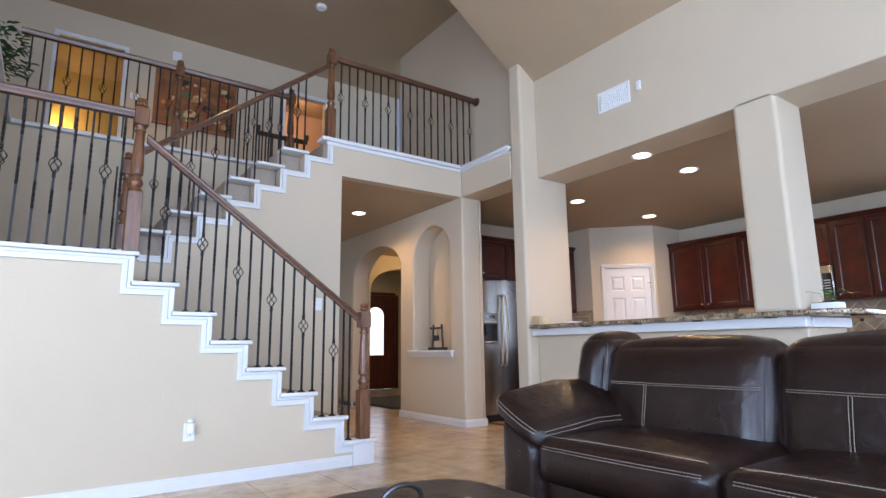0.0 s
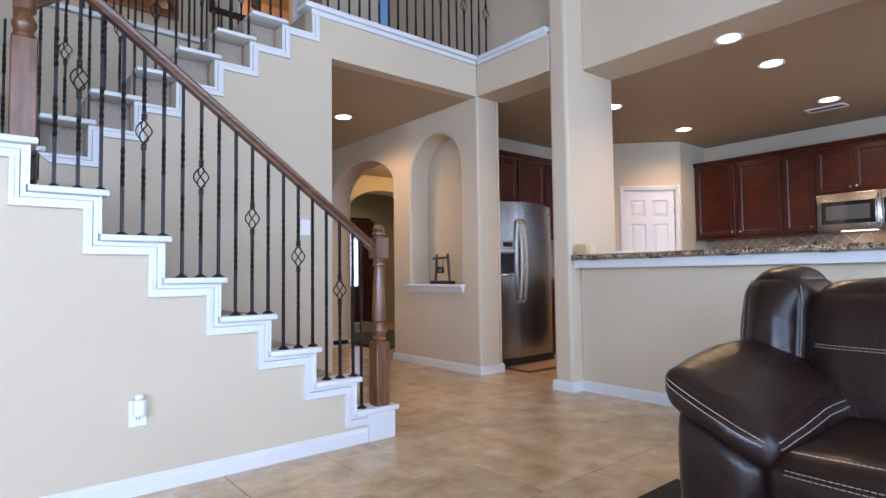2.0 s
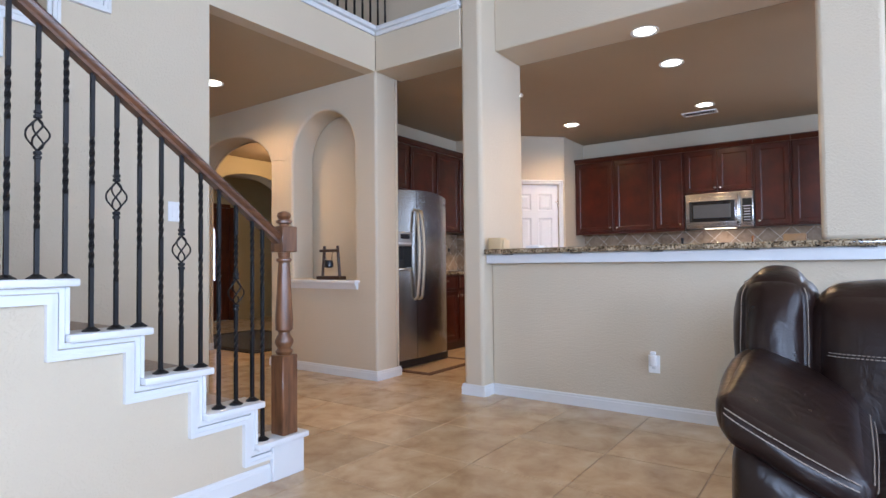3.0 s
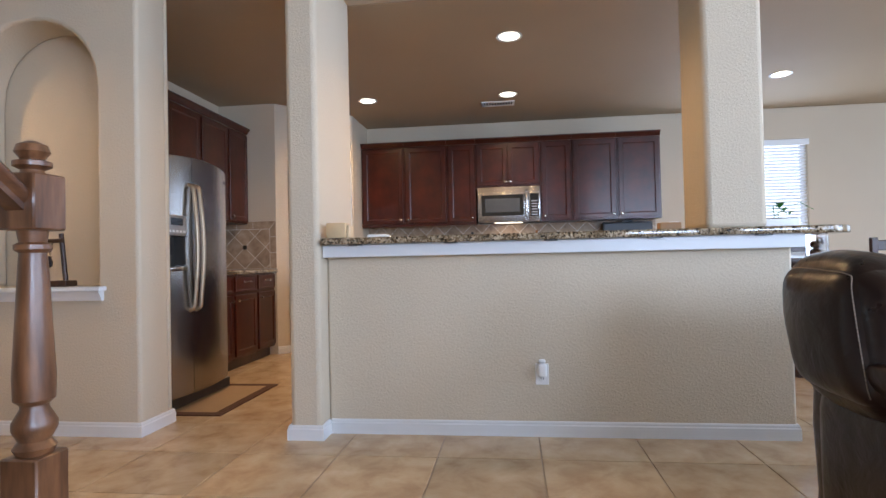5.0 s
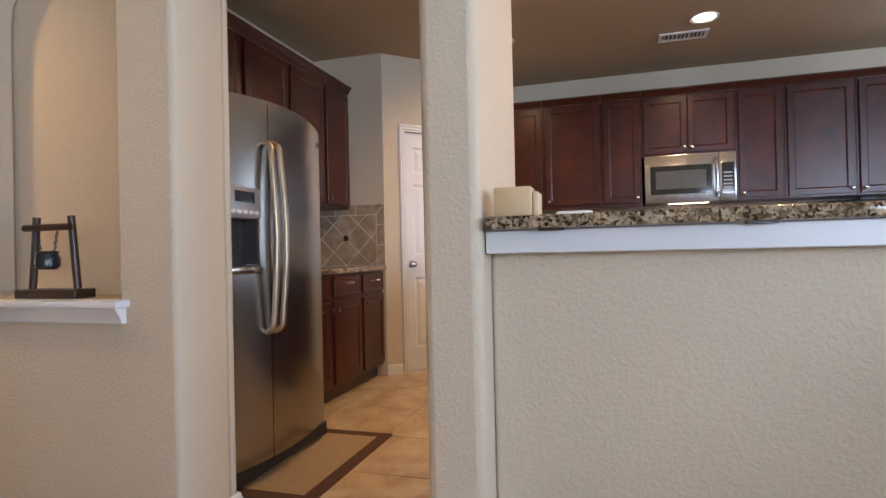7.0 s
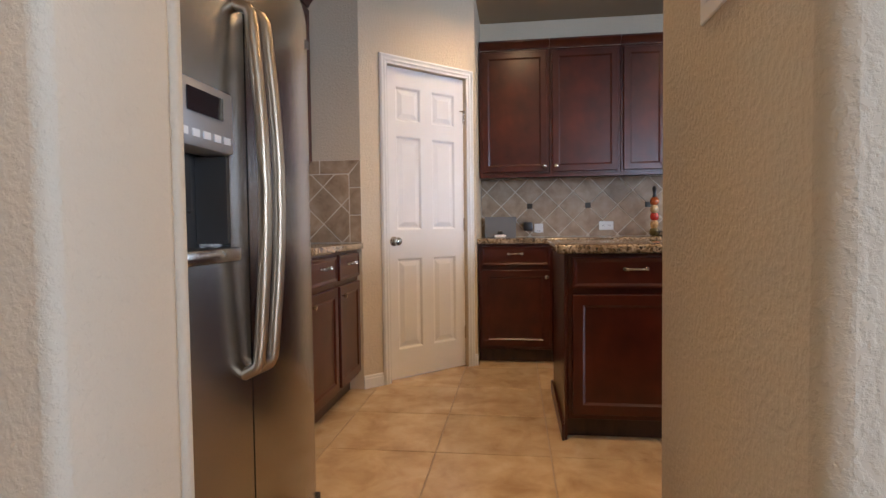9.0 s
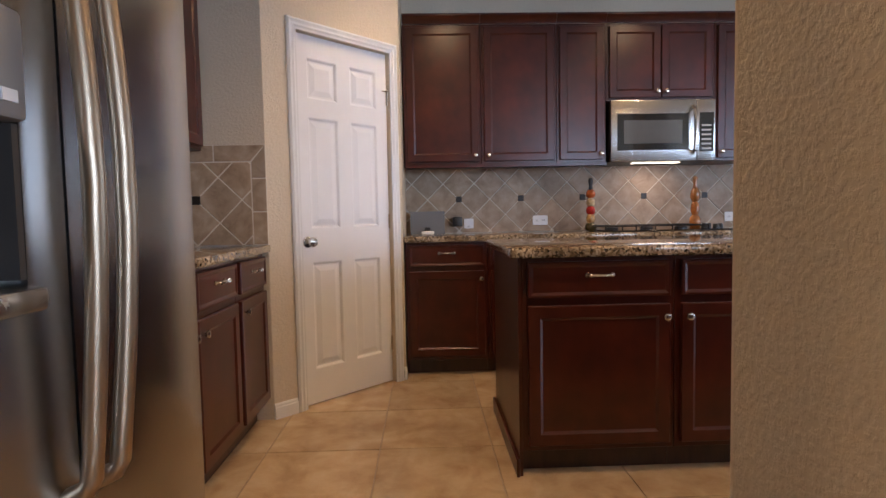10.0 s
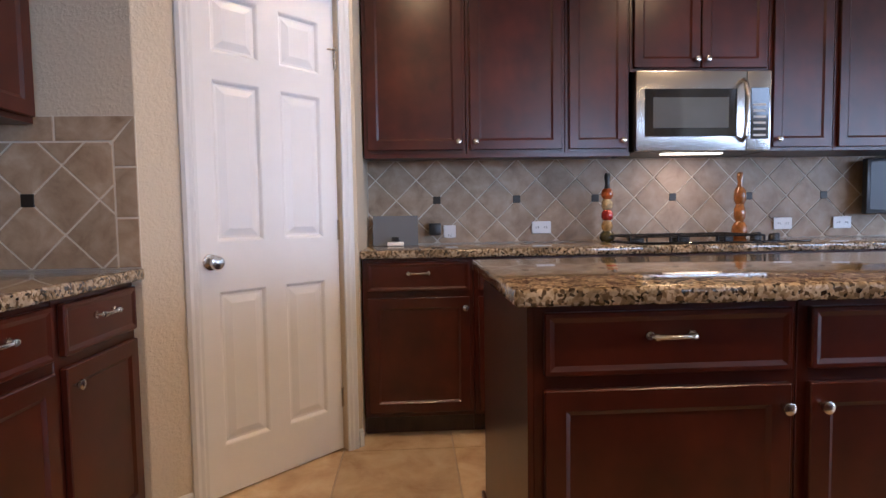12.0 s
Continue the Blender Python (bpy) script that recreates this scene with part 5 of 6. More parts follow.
dp = part("dispenser", boxes((HOLE[0] + 0.001, HOLE[1] - 0.001, 0.015, 0.027, HOLE[2] + 0.001, HOLE[3] - 0.001)), plain("dispenser_grey", (0.05, 0.046, 0.042), 0.35), fr, "grey ice and water dispenser recess")
part("dispenser_panel", boxes((HOLE[0], HOLE[1], -0.075, 0.0, 1.170, 1.305), bev=0.008, seg=2), plain("silver_plastic", (0.42, 0.42, 0.42), 0.35, 0.6), dp, "silver control panel")
part("display", boxes((HOLE[0] + 0.05, HOLE[1] - 0.05, -0.078, -0.0755, 1.238, 1.285)), GLASSB, dp, "dark display")
bt = bmesh.new()
for k in range(5):
    box(bt, HOLE[0] + 0.025 + k * 0.040, HOLE[0] + 0.050 + k * 0.040, -0.078, -0.0755, 1.190, 1.205)
part("dispenser_buttons", bt, PLASTIC, dp)
part("dispenser_side", boxes((HOLE[0] + 0.001, HOLE[0] + 0.012, -0.055, 0.014, HOLE[2] + 0.03, 1.169)), plain("dispenser_cheek", (0.05, 0.046, 0.042), 0.35), dp)
part("dispenser_side", boxes((HOLE[1] - 0.012, HOLE[1] - 0.001, -0.060, 0.014, HOLE[2] + 0.03, 1.169)), plain("dispenser_wall", (0.05, 0.046, 0.042), 0.35), dp)
part("paddle", boxes((HOLE[0] + 0.09, HOLE[0] + 0.15, -0.02, -0.005, 1.04, 1.168), bev=0.004), BLACK, dp)
part("drip_tray", boxes((HOLE[0] - 0.006, HOLE[1] + 0.006, -0.085, 0.012, HOLE[2] - 0.010, HOLE[2] + 0.022), bev=0.008, seg=2), NICKEL, dp, "polished drip tray lip")

# ---- pantry door ----
pd = thing("door_1", "white painted six-panel pantry door, closed", "door")
pd.matrix_world = pantry_m
tagged(pd, kind="structure")
dw = DW1 - DW0
PANELS = [(DW0 + x0 * dw / 0.61, DW0 + x1 * dw / 0.61, z0, z1) for x0, x1 in ((0.078, 0.262), (0.348, 0.532)) for z0, z1 in ((0.20, 0.80), (0.99, 1.60), (1.70, 1.92))]
leaf_outline = [(DW0 + 0.003, 0.008), (DW1 - 0.003, 0.008), (DW1 - 0.003, DH - 0.004), (DW0 + 0.003, DH - 0.004)]
part("leaf", slab(bmesh.new(), [leaf_outline] + [[(a, c), (b, c), (b, d), (a, d)] for a, b, c, d in PANELS], 0.036, Matrix.Translation((0, 0.030, 0)) @ XZY), DOORW, pd, smooth=False)
for xa, xb, z0, z1 in PANELS:
    b_ = bmesh.new()
    vs = [[b_.verts.new((x, y, z)) for x, z in ((xa + o, z0 + o), (xb - o, z0 + o), (xb - o, z1 - o), (xa + o, z1 - o))] for o, y in ((0, 0.0303), (0.005, 0.033), (0.013, 0.0425), (0.022, 0.0425), (0.050, 0.033))]
    for a, c in zip(vs, vs[1:]):
        for q in range(4):
            b_.faces.new((a[q], a[(q + 1) % 4], c[(q + 1) % 4], c[q]))
    b_.faces.new(vs[-1])
    bmesh.ops.recalc_face_normals(b_, faces=b_.faces)
    part("door_panel", b_, DOORW, pd, smooth=False)
kb = bmesh.new()
lathe(kb, [(0.032, 0.0), (0.030, 0.006), (0.012, 0.010), (0.011, 0.028), (0.022, 0.036), (0.028, 0.050), (0.024, 0.062), (0.008, 0.067)], 20, Matrix.Translation((DW0 + 0.055, 0.0299, 0.915)) @ Matrix.Rotation(radians(90), 4, "X"))
part("door_knob", kb, NICKEL, pd, "round brushed nickel knob")
for z in (0.25, 1.02, 1.78):
    part("hinge", boxes((DW1 - 0.010, DW1 + 0.004, 0.022, 0.0295, z - 0.045, z + 0.045), bev=0.001), NICKEL, pd, "steel hinge")
lt = bmesh.new()
tube(lt, [(DW1 - 0.045, 0.02, 1.815), (DW1 - 0.02, 0.008, 1.815), (DW1 + 0.01, 0.008, 1.818)], 0.004, 8)
cyl(lt, (DW1 - 0.006, 0.016, 1.73), (DW1 - 0.006, 0.016, 1.83), 0.005, 8)
part("latch", lt, NICKEL, pd, "small steel door stop latch")


def casing(name, m, x0, x1, h, w=0.058):
    prof = [(0, 0), (w, 0), (w, -0.010), (w - 0.012, -0.018), (w * 0.55, -0.013), (w * 0.35, -0.015), (0.010, -0.008), (0, -0.008)]
    bm = bmesh.new()
    rings = []
    for (cx, cz), (ox, oz) in (((x0, 0), (-1, 0)), ((x0, h), (-1, 1)), ((x1, h), (1, 1)), ((x1, 0), (1, 0))):
        rings.append([bm.verts.new(m @ Vector((cx + ox * u, v, cz + oz * u))) for u, v in prof])
    for a, b in zip(rings, rings[1:]):
        for q in range(len(prof)):
            bm.faces.new((a[q], a[(q + 1) % len(prof)], b[(q + 1) % len(prof)], b[q]))
    bm.faces.new(rings[0])
    bm.faces.new(rings[-1])
    bmesh.ops.recalc_face_normals(bm, faces=bm.faces)
    return structure(name, bm, WHITE, "white painted moulded door casing", "trim", smooth=False)


casing("door_casing_1", pantry_m, DW0, DW1, DH)

# ---- island and peninsula ----
ig = "island cabinets"
for y0, y1, kr in ((4.425, 3.815, True), (3.815, 3.205, False), (3.205, 2.595, True)):
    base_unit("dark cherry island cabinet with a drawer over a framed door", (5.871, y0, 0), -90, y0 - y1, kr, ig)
isl = thing("kitchen_island", "dark cherry panelled carcass of the kitchen island", "island", (5.851, 4.425, 0))
part("end_panel", boxes((0.015, 0.76, 0.001, 0.014, 0.0, 0.874)), CHERRY, isl)
part("base_moulding", boxes((0.0, 0.775, 0.0145, 0.028, 0.0, 0.075), bev=0.003), CHERRY, isl)
part("back_panel", boxes((0.622, 0.76, -1.87, -0.002, 0.0, 0.874)), CHERRY, isl)
it = thing("island_worktop", "polished speckled granite island worktop", "worktop")
part("slab", boxes((5.816, 6.656, 2.555, 4.475, 0.8765, 0.9165), bev=0.011, seg=3), GRANITE, it)
pg = "cabinets behind the bar"
for y0, y1 in ((1.80, 2.36), (2.36, 2.92), (2.92, 3.48), (3.48, 4.04)):
    base_unit("dark cherry base cabinet behind the bar", (4.79, y0, 0), 90, y1 - y0, True, pg)
pt = thing("peninsula_worktop", "polished speckled granite worktop behind the bar", "worktop")
part("slab", boxes((4.162, 4.88, 1.80, 4.14, 0.876, 0.915), bev=0.009, seg=3), GRANITE, pt)

# ---- mat by the refrigerator ----
mat_ = thing("kitchen_mat", "tan woven kitchen mat with a brown border", "mat")
MATB = woven("mat_brown", (0.06, 0.025, 0.012), (0.12, 0.05, 0.025), 220)
part("border", slab(bmesh.new(), [[(4.28, 4.99), (5.17, 4.99), (5.17, 5.45), (4.28, 5.45)], [(4.345, 5.055), (5.105, 5.055), (5.105, 5.385), (4.345, 5.385)]], 0.008, Matrix()), MATB, mat_, "brown woven border", smooth=False)
part("field", boxes((4.3455, 5.1045, 5.0555, 5.3845, 0.0, 0.0075)), woven("mat_tan", (0.26, 0.17, 0.085), (0.46, 0.32, 0.17), 180), mat_, "tan woven field", smooth=False)

# ---- niche ornament ----
orn = thing("hanging_pot_ornament", "small dark wooden frame with a hanging pot on the niche sill", "ornament", (3.92, 5.87, 0.8645), turn=-90)
part("base", boxes((-0.155, 0.155, -0.045, 0.045, 0, 0.035), bev=0.004), DARKWOOD, orn)
for s in (-1, 1):
    part("post", cyl(bmesh.new(), (s * 0.115, 0, 0.0355), (s * 0.088, 0, 0.315), 0.014, 12), DARKWOOD, orn)
part("crossbar", cyl(bmesh.new(), (-0.115, -0.028, 0.272), (0.115, -0.028, 0.272), 0.0135, 12), DARKWOOD, orn)
for s in (-1, 1):
    ch = bmesh.new()
    for k in range(6):
        z = 0.258 - k * 0.014
        x = s * (0.052 - k * 0.003)
        tube(ch, [(x + 0.005 * math.cos(a), -0.028 + (0.005 * math.sin(a) if k % 2 else 0), z + (0.009 * math.sin(a))) for a in [q * math.pi / 4 for q in range(9)]], 0.0016, 5)
    part("chain", ch, IRON, orn)
pb = bmesh.new()
lathe(pb, [(0.030, 0.112), (0.042, 0.122), (0.044, 0.150), (0.036, 0.172), (0.041, 0.180), (0.034, 0.182), (0.032, 0.172)], 18, Matrix.Translation((0, -0.028, 0)))
part("pot", pb, plain("glazed_black_clay", (0.02, 0.022, 0.028), 0.2), orn, "glossy black clay pot")

# ---- backsplash ----
def clip(poly, x0, x1, z0, z1):
    for ax, lim, sgn in ((0, x0, 1), (0, x1, -1), (1, z0, 1), (1, z1, -1)):
        out = []
        for a, b in zip(poly, poly[1:] + poly[:1]):
            ia, ib = (a[ax] - lim) * sgn >= 0, (b[ax] - lim) * sgn >= 0
            if ia:
                out.append(a)
            if ia != ib:
                f = (lim - a[ax]) / (b[ax] - a[ax])
                out.append((a[0] + f * (b[0] - a[0]), a[1] + f * (b[1] - a[1])))
        poly = out
        if not poly:
            return []
    return poly


def tile_prism(bm, poly, t):
    cx, cz = sum(p[0] for p in poly) / len(poly), sum(p[1] for p in poly) / len(poly)
    lo = [bm.verts.new((p[0], 0, p[1])) for p in poly]
    mi = [bm.verts.new((p[0], -t * 0.7, p[1])) for p in poly]
    hi = []
    for p in poly:
        d = math.hypot(p[0] - cx, p[1] - cz)
        k = max(0, d - 0.003) / d if d > 1e-6 else 1
        hi.append(bm.verts.new((cx + (p[0] - cx) * k, -t, cz + (p[1] - cz) * k)))
    n = len(poly)
    for a, b in ((lo, mi), (mi, hi)):
        for q in range(n):
            bm.faces.new((a[q], a[(q + 1) % n], b[(q + 1) % n], b[q]))
    bm.faces.new(hi)
    bmesh.ops.recalc_face_normals(bm, faces=bm.faces)
    return bm


def area(p):
    return abs(sum(a[0] * b[1] - b[0] * a[1] for a, b in zip(p, p[1:] + p[:1]))) / 2


ACC = plain("dark_metal_accent", (0.03, 0.026, 0.022), 0.4, 0.5, relief=0.5, relief_scale=90)


def splash(name, at, turn, w, z0, z1, ax0, az, diag=0.463, border_r=0.0, border_t=0.0):
    s = thing(name, "tumbled beige stone backsplash laid diagonally with dark accents", "backsplash", at, "", turn)
    tagged(s, kind="structure")
    part("grout_bed", boxes((0, w, -0.004, -0.0005, z0, z1)), SGROUT, s, "pale grout", smooth=False)
    h = diag / 4
    g = h - 0.0045
    wi, zi = w - border_r, z1 - border_t
    for a in range(-6, int(w / h) + 6):
        for b in range(-5, 6):
            if (a + b) % 2 == 0:
                continue
            cx, cz = ax0 + a * h, az + b * h
            p = clip([(cx - g, cz), (cx, cz - g), (cx + g, cz), (cx, cz + g)], 0.003, wi - 0.003, z0 + 0.002, zi - 0.003)
            if len(p) > 2 and area(p) > 2e-4:
                part("tile", tile_prism(bmesh.new(), p, 0.0075), SPLASH, s, smooth=False)
    for a in range(-2, int(w / diag) + 3):
        cx = ax0 + a * diag
        if 0.03 < cx < wi - 0.03:
            part("accent_tile", boxes((cx - 0.022, cx + 0.022, -0.0095, -0.004, az - 0.022, az + 0.022), bev=0.002), ACC, s, "dark square accent tile", smooth=False)
    if border_r:
        n = 3
        for k in range(n):
            zz = z0 + (z1 - z0) * k / n
            part("border_tile", tile_prism(bmesh.new(), [(wi + 0.003, zz + 0.003), (w - 0.002, zz + 0.003), (w - 0.002, zz + (z1 - z0) / n - 0.003 - 0.0), (wi + 0.003, zz + (z1 - z0) / n - 0.003 - (border_t if k == n - 1 else 0))], 0.0075), SPLASH, s, smooth=False)
        for k in range(3):
            xx = wi * k / 3
            part("border_tile", tile_prism(bmesh.new(), [(xx + 0.003, zi + 0.003), (xx + wi / 3 - 0.003, zi + 0.003), (xx + wi / 3 - 0.003 + (border_r if k == 2 else 0), z1 - 0.002), (xx + 0.003, z1 - 0.002)], 0.0075), SPLASH, s, smooth=False)


splash("backsplash_back", (7.94, 4.942, 0), -90, 3.58, 0.9155, 1.399, 0.402, 1.168, 0.472)
splash("backsplash_return", (PX + 0.001, 6.234, 0), -90, 6.234 - PY + 0.004, 0.9155, 1.425, 0.276, 1.147, border_r=0.075, border_t=0.085)
splash("backsplash_left", (5.15, 6.235, 0), 0, 1.435, 0.9155, 1.39, 0.30, 1.19)

# ---- loft ----
dr = thing("lit_room", "yellow painted room seen through the loft doorway", "room")
tagged(dr, kind="structure")
part("room_wall", boxes((-1.2, 1.3, 10.6, 10.7, LOFT, TOP), (-1.3, -1.2, 8.62, 10.7, LOFT, TOP), (1.3, 1.4, 8.62, 10.7, LOFT, TOP)), YPAINT, dr)
part("room_floor", boxes((-1.2, 1.3, 8.62, 10.6, LOFT - 0.1, LOFT)), CARPET, dr)
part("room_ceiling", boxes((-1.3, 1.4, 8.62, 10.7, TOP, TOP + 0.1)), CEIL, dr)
dr2 = thing("side_room", "pale peach room seen through the second loft doorway", "room")
tagged(dr2, kind="structure")
part("room_wall", boxes((1.9, 4.6, 10.2, 10.3, LOFT, TOP), (1.8, 1.9, 8.62, 10.3, LOFT, TOP), (4.6, 4.7, 8.62, 10.3, LOFT, TOP)), wall_paint("peach_paint", (0.62, 0.42, 0.27)), dr2)
part("room_floor", boxes((1.9, 4.6, 8.62, 10.2, LOFT - 0.1, LOFT)), CARPET, dr2)
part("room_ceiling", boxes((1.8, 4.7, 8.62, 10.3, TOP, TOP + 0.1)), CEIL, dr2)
casing("door_casing_2", Matrix.Translation((0, 8.5, LOFT)), -0.33, 0.43, 2.01)
casing("door_casing_3", Matrix.Translation((0, 8.5, LOFT)), 2.75, 3.45, 1.99)
wl = thing("wall_lamp", "lit glass wall lamp in the yellow room", "lamp", (-0.28, 10.58, 4.35))
part("shade", lathe(bmesh.new(), [(0.05, -0.07), (0.10, -0.02), (0.13, 0.07), (0.12, 0.075)], 20, Matrix.Translation((0, -0.14, 0))), glow("lamp_shade_glow", (1.0, 0.72, 0.25), 8), wl, "glowing glass shade")
part("arm", tube(bmesh.new(), [(0, 0.018, -0.1), (0, -0.08, -0.12), (0, -0.14, -0.08)], 0.01, 8), NICKEL, wl)
pnt = thing("painting", "abstract painting of brown, orange and cream shapes in a dark frame", "painting", (0.835, 8.5, 4.09))
part("canvas", boxes((0.03, 1.10, -0.025, -0.012, 0.03, 0.80)), plain("canvas_brown", (0.22, 0.09, 0.03), 0.7, vary=0.5, scale=7), pnt)
part("picture_frame", slab(bmesh.new(), [[(0, 0), (1.13, 0), (1.13, 0.83), (0, 0.83)], [(0.03, 0.03), (1.10, 0.03), (1.10, 0.80), (0.03, 0.80)]], 0.035, Matrix.Translation((0, -0.036, 0)) @ XZY), wood("orange_frame", (0.20, 0.07, 0.02), (0.36, 0.14, 0.05)), pnt, smooth=False)
rp = random.Random(11)
pc = [plain("oil_" + n, c, 0.6, vary=0.25, scale=30) for n, c in (("orange", (0.50, 0.20, 0.05)), ("cream", (0.55, 0.42, 0.22)), ("black", (0.03, 0.025, 0.02)), ("rust", (0.30, 0.06, 0.02)), ("olive", (0.14, 0.13, 0.05)))]
for n in range(46):
    cx, cz = rp.uniform(0.12, 1.01), rp.uniform(0.12, 0.71)
    a, r1, m_ = rp.uniform(0, 6.3), rp.uniform(0.03, 0.085), rp.choice((4, 4, 5, 12))
    patch = bmesh.new()
    f = [patch.verts.new((cx + r1 * math.cos(a + 2 * math.pi * k / m_), -0.0255 - 0.0001 * n, cz + r1 * 0.8 * math.sin(a + 2 * math.pi * k / m_))) for k in range(m_)]
    patch.faces.new(f)
    part("paint_patch", patch, pc[n % 5], pnt, smooth=False)
th_ = thing("thermostat", "white thermostat on the loft wall", "thermostat", (0.60, 8.5, 4.42))
part("case", boxes((-0.06, 0.06, -0.025, 0, -0.045, 0.045), bev=0.005, seg=2), PLASTIC, th_)
al = thing("alarm_panel", "white alarm box on the loft wall", "alarm", (1.10, 8.5, 5.18))
part("case", boxes((-0.06, 0.06, -0.03, 0, -0.07, 0.07), bev=0.005, seg=2), PLASTIC, al)
for x, y in ((-0.15, 7.9), (2.55, 6.6)):
    sd = thing("smoke_detector", "round white smoke detector on the loft ceiling", "smoke detector", (x, y, TOP - 0.0005), "smoke detectors")
    part("case", lathe(bmesh.new(), [(0.06, -0.04), (0.075, -0.02), (0.075, 0.0)], 20), PLASTIC, sd)
# low gate rail at the head of the stairs
gt = thing("loft_gate", "dark wooden gate standing open at the stair head", "gate", (1.98, 7.35, LOFT))
for dz in (0.12, 0.72):
    part("gate_rail", boxes((0, 0.72, -0.02, 0.02, dz, dz + 0.06), bev=0.004), DARKWOOD, gt)
for k in range(8):
    part("gate_bar", boxes((0.03 + k * 0.09, 0.05 + k * 0.09, -0.01, 0.01, 0.181, 0.719), bev=0.003), DARKWOOD, gt)
for x in (0.0, 0.69):
    part("gate_post", boxes((x, x + 0.045, -0.025, 0.025, 0.0, 0.119), (x, x + 0.045, -0.025, 0.025, 0.781, 0.86), bev=0.004), DARKWOOD, gt)
# plant on the ledge
ivy = thing("ledge_plant", "trailing green artificial plant on the plaster ledge", "plant", (-0.78, 5.55, 3.0755))
part("pot", lathe(bmesh.new(), [(0.07, 0.0), (0.10, 0.14), (0.095, 0.15)], 18), plain("terracotta_dark", (0.10, 0.05, 0.03), 0.6), ivy, "dark clay pot")
lv = bmesh.new()
for n in range(380):
    a, e = rng.uniform(0, 6.283), rng.uniform(-0.9, 1.2)
    rr = rng.uniform(0.10, 0.30)
    base = (rr * math.cos(a) * math.cos(e) + 0.05, rr * math.sin(a) * math.cos(e), 0.24 + rr * math.sin(e))
    if base[2] < 0.02 and base[0] < 0.22:
        base = (0.24, base[1], base[2])
    leaf_bm(lv, base, (math.cos(a), math.sin(a), rng.uniform(-0.6, 0.8)), rng.uniform(0.05, 0.09), 0.035)
part("leaves", lv, plain("ivy_green", (0.035, 0.09, 0.03), 0.5, vary=0.5, scale=20), ivy, "dense small green leaves")

# ---- entry and front room ----
fd = thing("front_door", "dark mahogany front door with an arched glass pane", "door", (5.47, 11.30, 0))
tagged(fd, kind="structure")
oval = [(0.30, 0.75), (0.72, 0.75), (0.72, 1.62)] + [(0.51 + 0.21 * math.cos(radians(a)), 1.62 + 0.20 * math.sin(radians(a))) for a in range(15, 180, 15)] + [(0.30, 1.62)]
part("leaf", slab(bmesh.new(), [[(0.02, 0.005), (1.0, 0.005), (1.0, 2.09), (0.02, 2.09)], oval], 0.045, Matrix.Translation((0, 0.02, 0)) @ XZY), MAHOG, fd, smooth=False)
# daylight through the pane is put in as the glass's own glow
part("glass", boxes((0.29, 0.73, 0.038, 0.044, 0.74, 1.84)), glow("frosted_daylight", (0.92, 0.96, 1.0), 2.2), fd, "frosted glass pane, glowing in place of daylight")
part("door_frame", boxes((-0.06, 0.018, -0.02, 0.08, 0, 2.11), (1.002, 1.08, -0.02, 0.08, 0, 2.11), (0.019, 1.001, -0.02, 0.08, 2.092, 2.16)), MAHOG, fd)
AR2 = [(4.10, 0), (4.86, 0)] + [(5.62 - 0.76 * math.cos(radians(a)), 2.02 + 0.42 * math.sin(radians(a))) for a in range(0, 181, 9)] + [(6.38, 0), (8.0, 0), (8.0, CEIL_Z), (4.10, CEIL_Z)]
structure("wall_inner_arch", slab(bmesh.new(), [AR2], 0.30, Matrix.Translation((0, 9.45, 0)) @ XZY), EPAINT, "pale yellow wall with an archway", "wall", 0.015)
em = thing("entry_mat", "dark grey patterned entry rug", "rug", (4.95, 8.45, 0))
part("border", slab(bmesh.new(), [[(-0.75, -1.0), (0.75, -1.0), (0.75, 1.0), (-0.75, 1.0)], [(-0.62, -0.87), (0.62, -0.87), (0.62, 0.87), (-0.62, 0.87)]], 0.010, Matrix()), RB, em, smooth=False)
part("field", boxes((-0.6195, 0.6195, -0.8695, 0.8695, 0, 0.009)), woven("mat_slate", (0.03, 0.035, 0.04), (0.09, 0.10, 0.11), 60), em, smooth=False)
rc = thing("front_room_chair", "dark red upholstered armchair in the front room", "chair", (2.95, 9.9, 0), turn=20)
part("seat", cushion(cushion_fn(-0.38, 0.38, -0.38, 0.38, 0.12, 0.46, 0.08, 0.02), 9), plain("dark_red_cloth", (0.09, 0.015, 0.012), 0.8, relief=0.3), rc)
part("backrest", cushion(cushion_fn(-0.38, 0.38, 0.22, 0.42, 0.44, 0.98, 0.07, 0.02), 9), plain("dark_red_cloth_back", (0.09, 0.015, 0.012), 0.8, relief=0.3), rc)
for x in (-0.3, 0.3):
    for y in (-0.3, 0.3):
        part("leg", cyl(bmesh.new(), (x, y, 0.0), (x, y, 0.13), 0.02, 10), DARKWOOD, rc)
rpnt = thing("red_picture", "small red picture on the front room wall", "painting", (3.22, 11.83, 2.30))
part("canvas", boxes((-0.28, 0.28, -0.03, 0.0, 0.0, 0.36), bev=0.004), plain("red_print", (0.45, 0.06, 0.03), 0.6, vary=0.5, scale=6), rpnt)

# ---- breakfast area ----
wn = thing("window_1", "breakfast window with closed white slatted blinds", "window", (7.95, -0.11, 0))
tagged(wn, kind="structure")
part("window_frame", slab(bmesh.new(), [[(-0.30, 0.93), (1.13, 0.93), (1.13, 2.31), (-0.30, 2.31)], [(-0.24, 0.99), (0.39, 0.99), (0.39, 2.25), (-0.24, 2.25)], [(0.44, 0.99), (1.07, 0.99), (1.07, 2.25), (0.44, 2.25)]], 0.05, Matrix.Translation((0.08, 0, 0)) @ YZX), WHITE, wn, smooth=False)
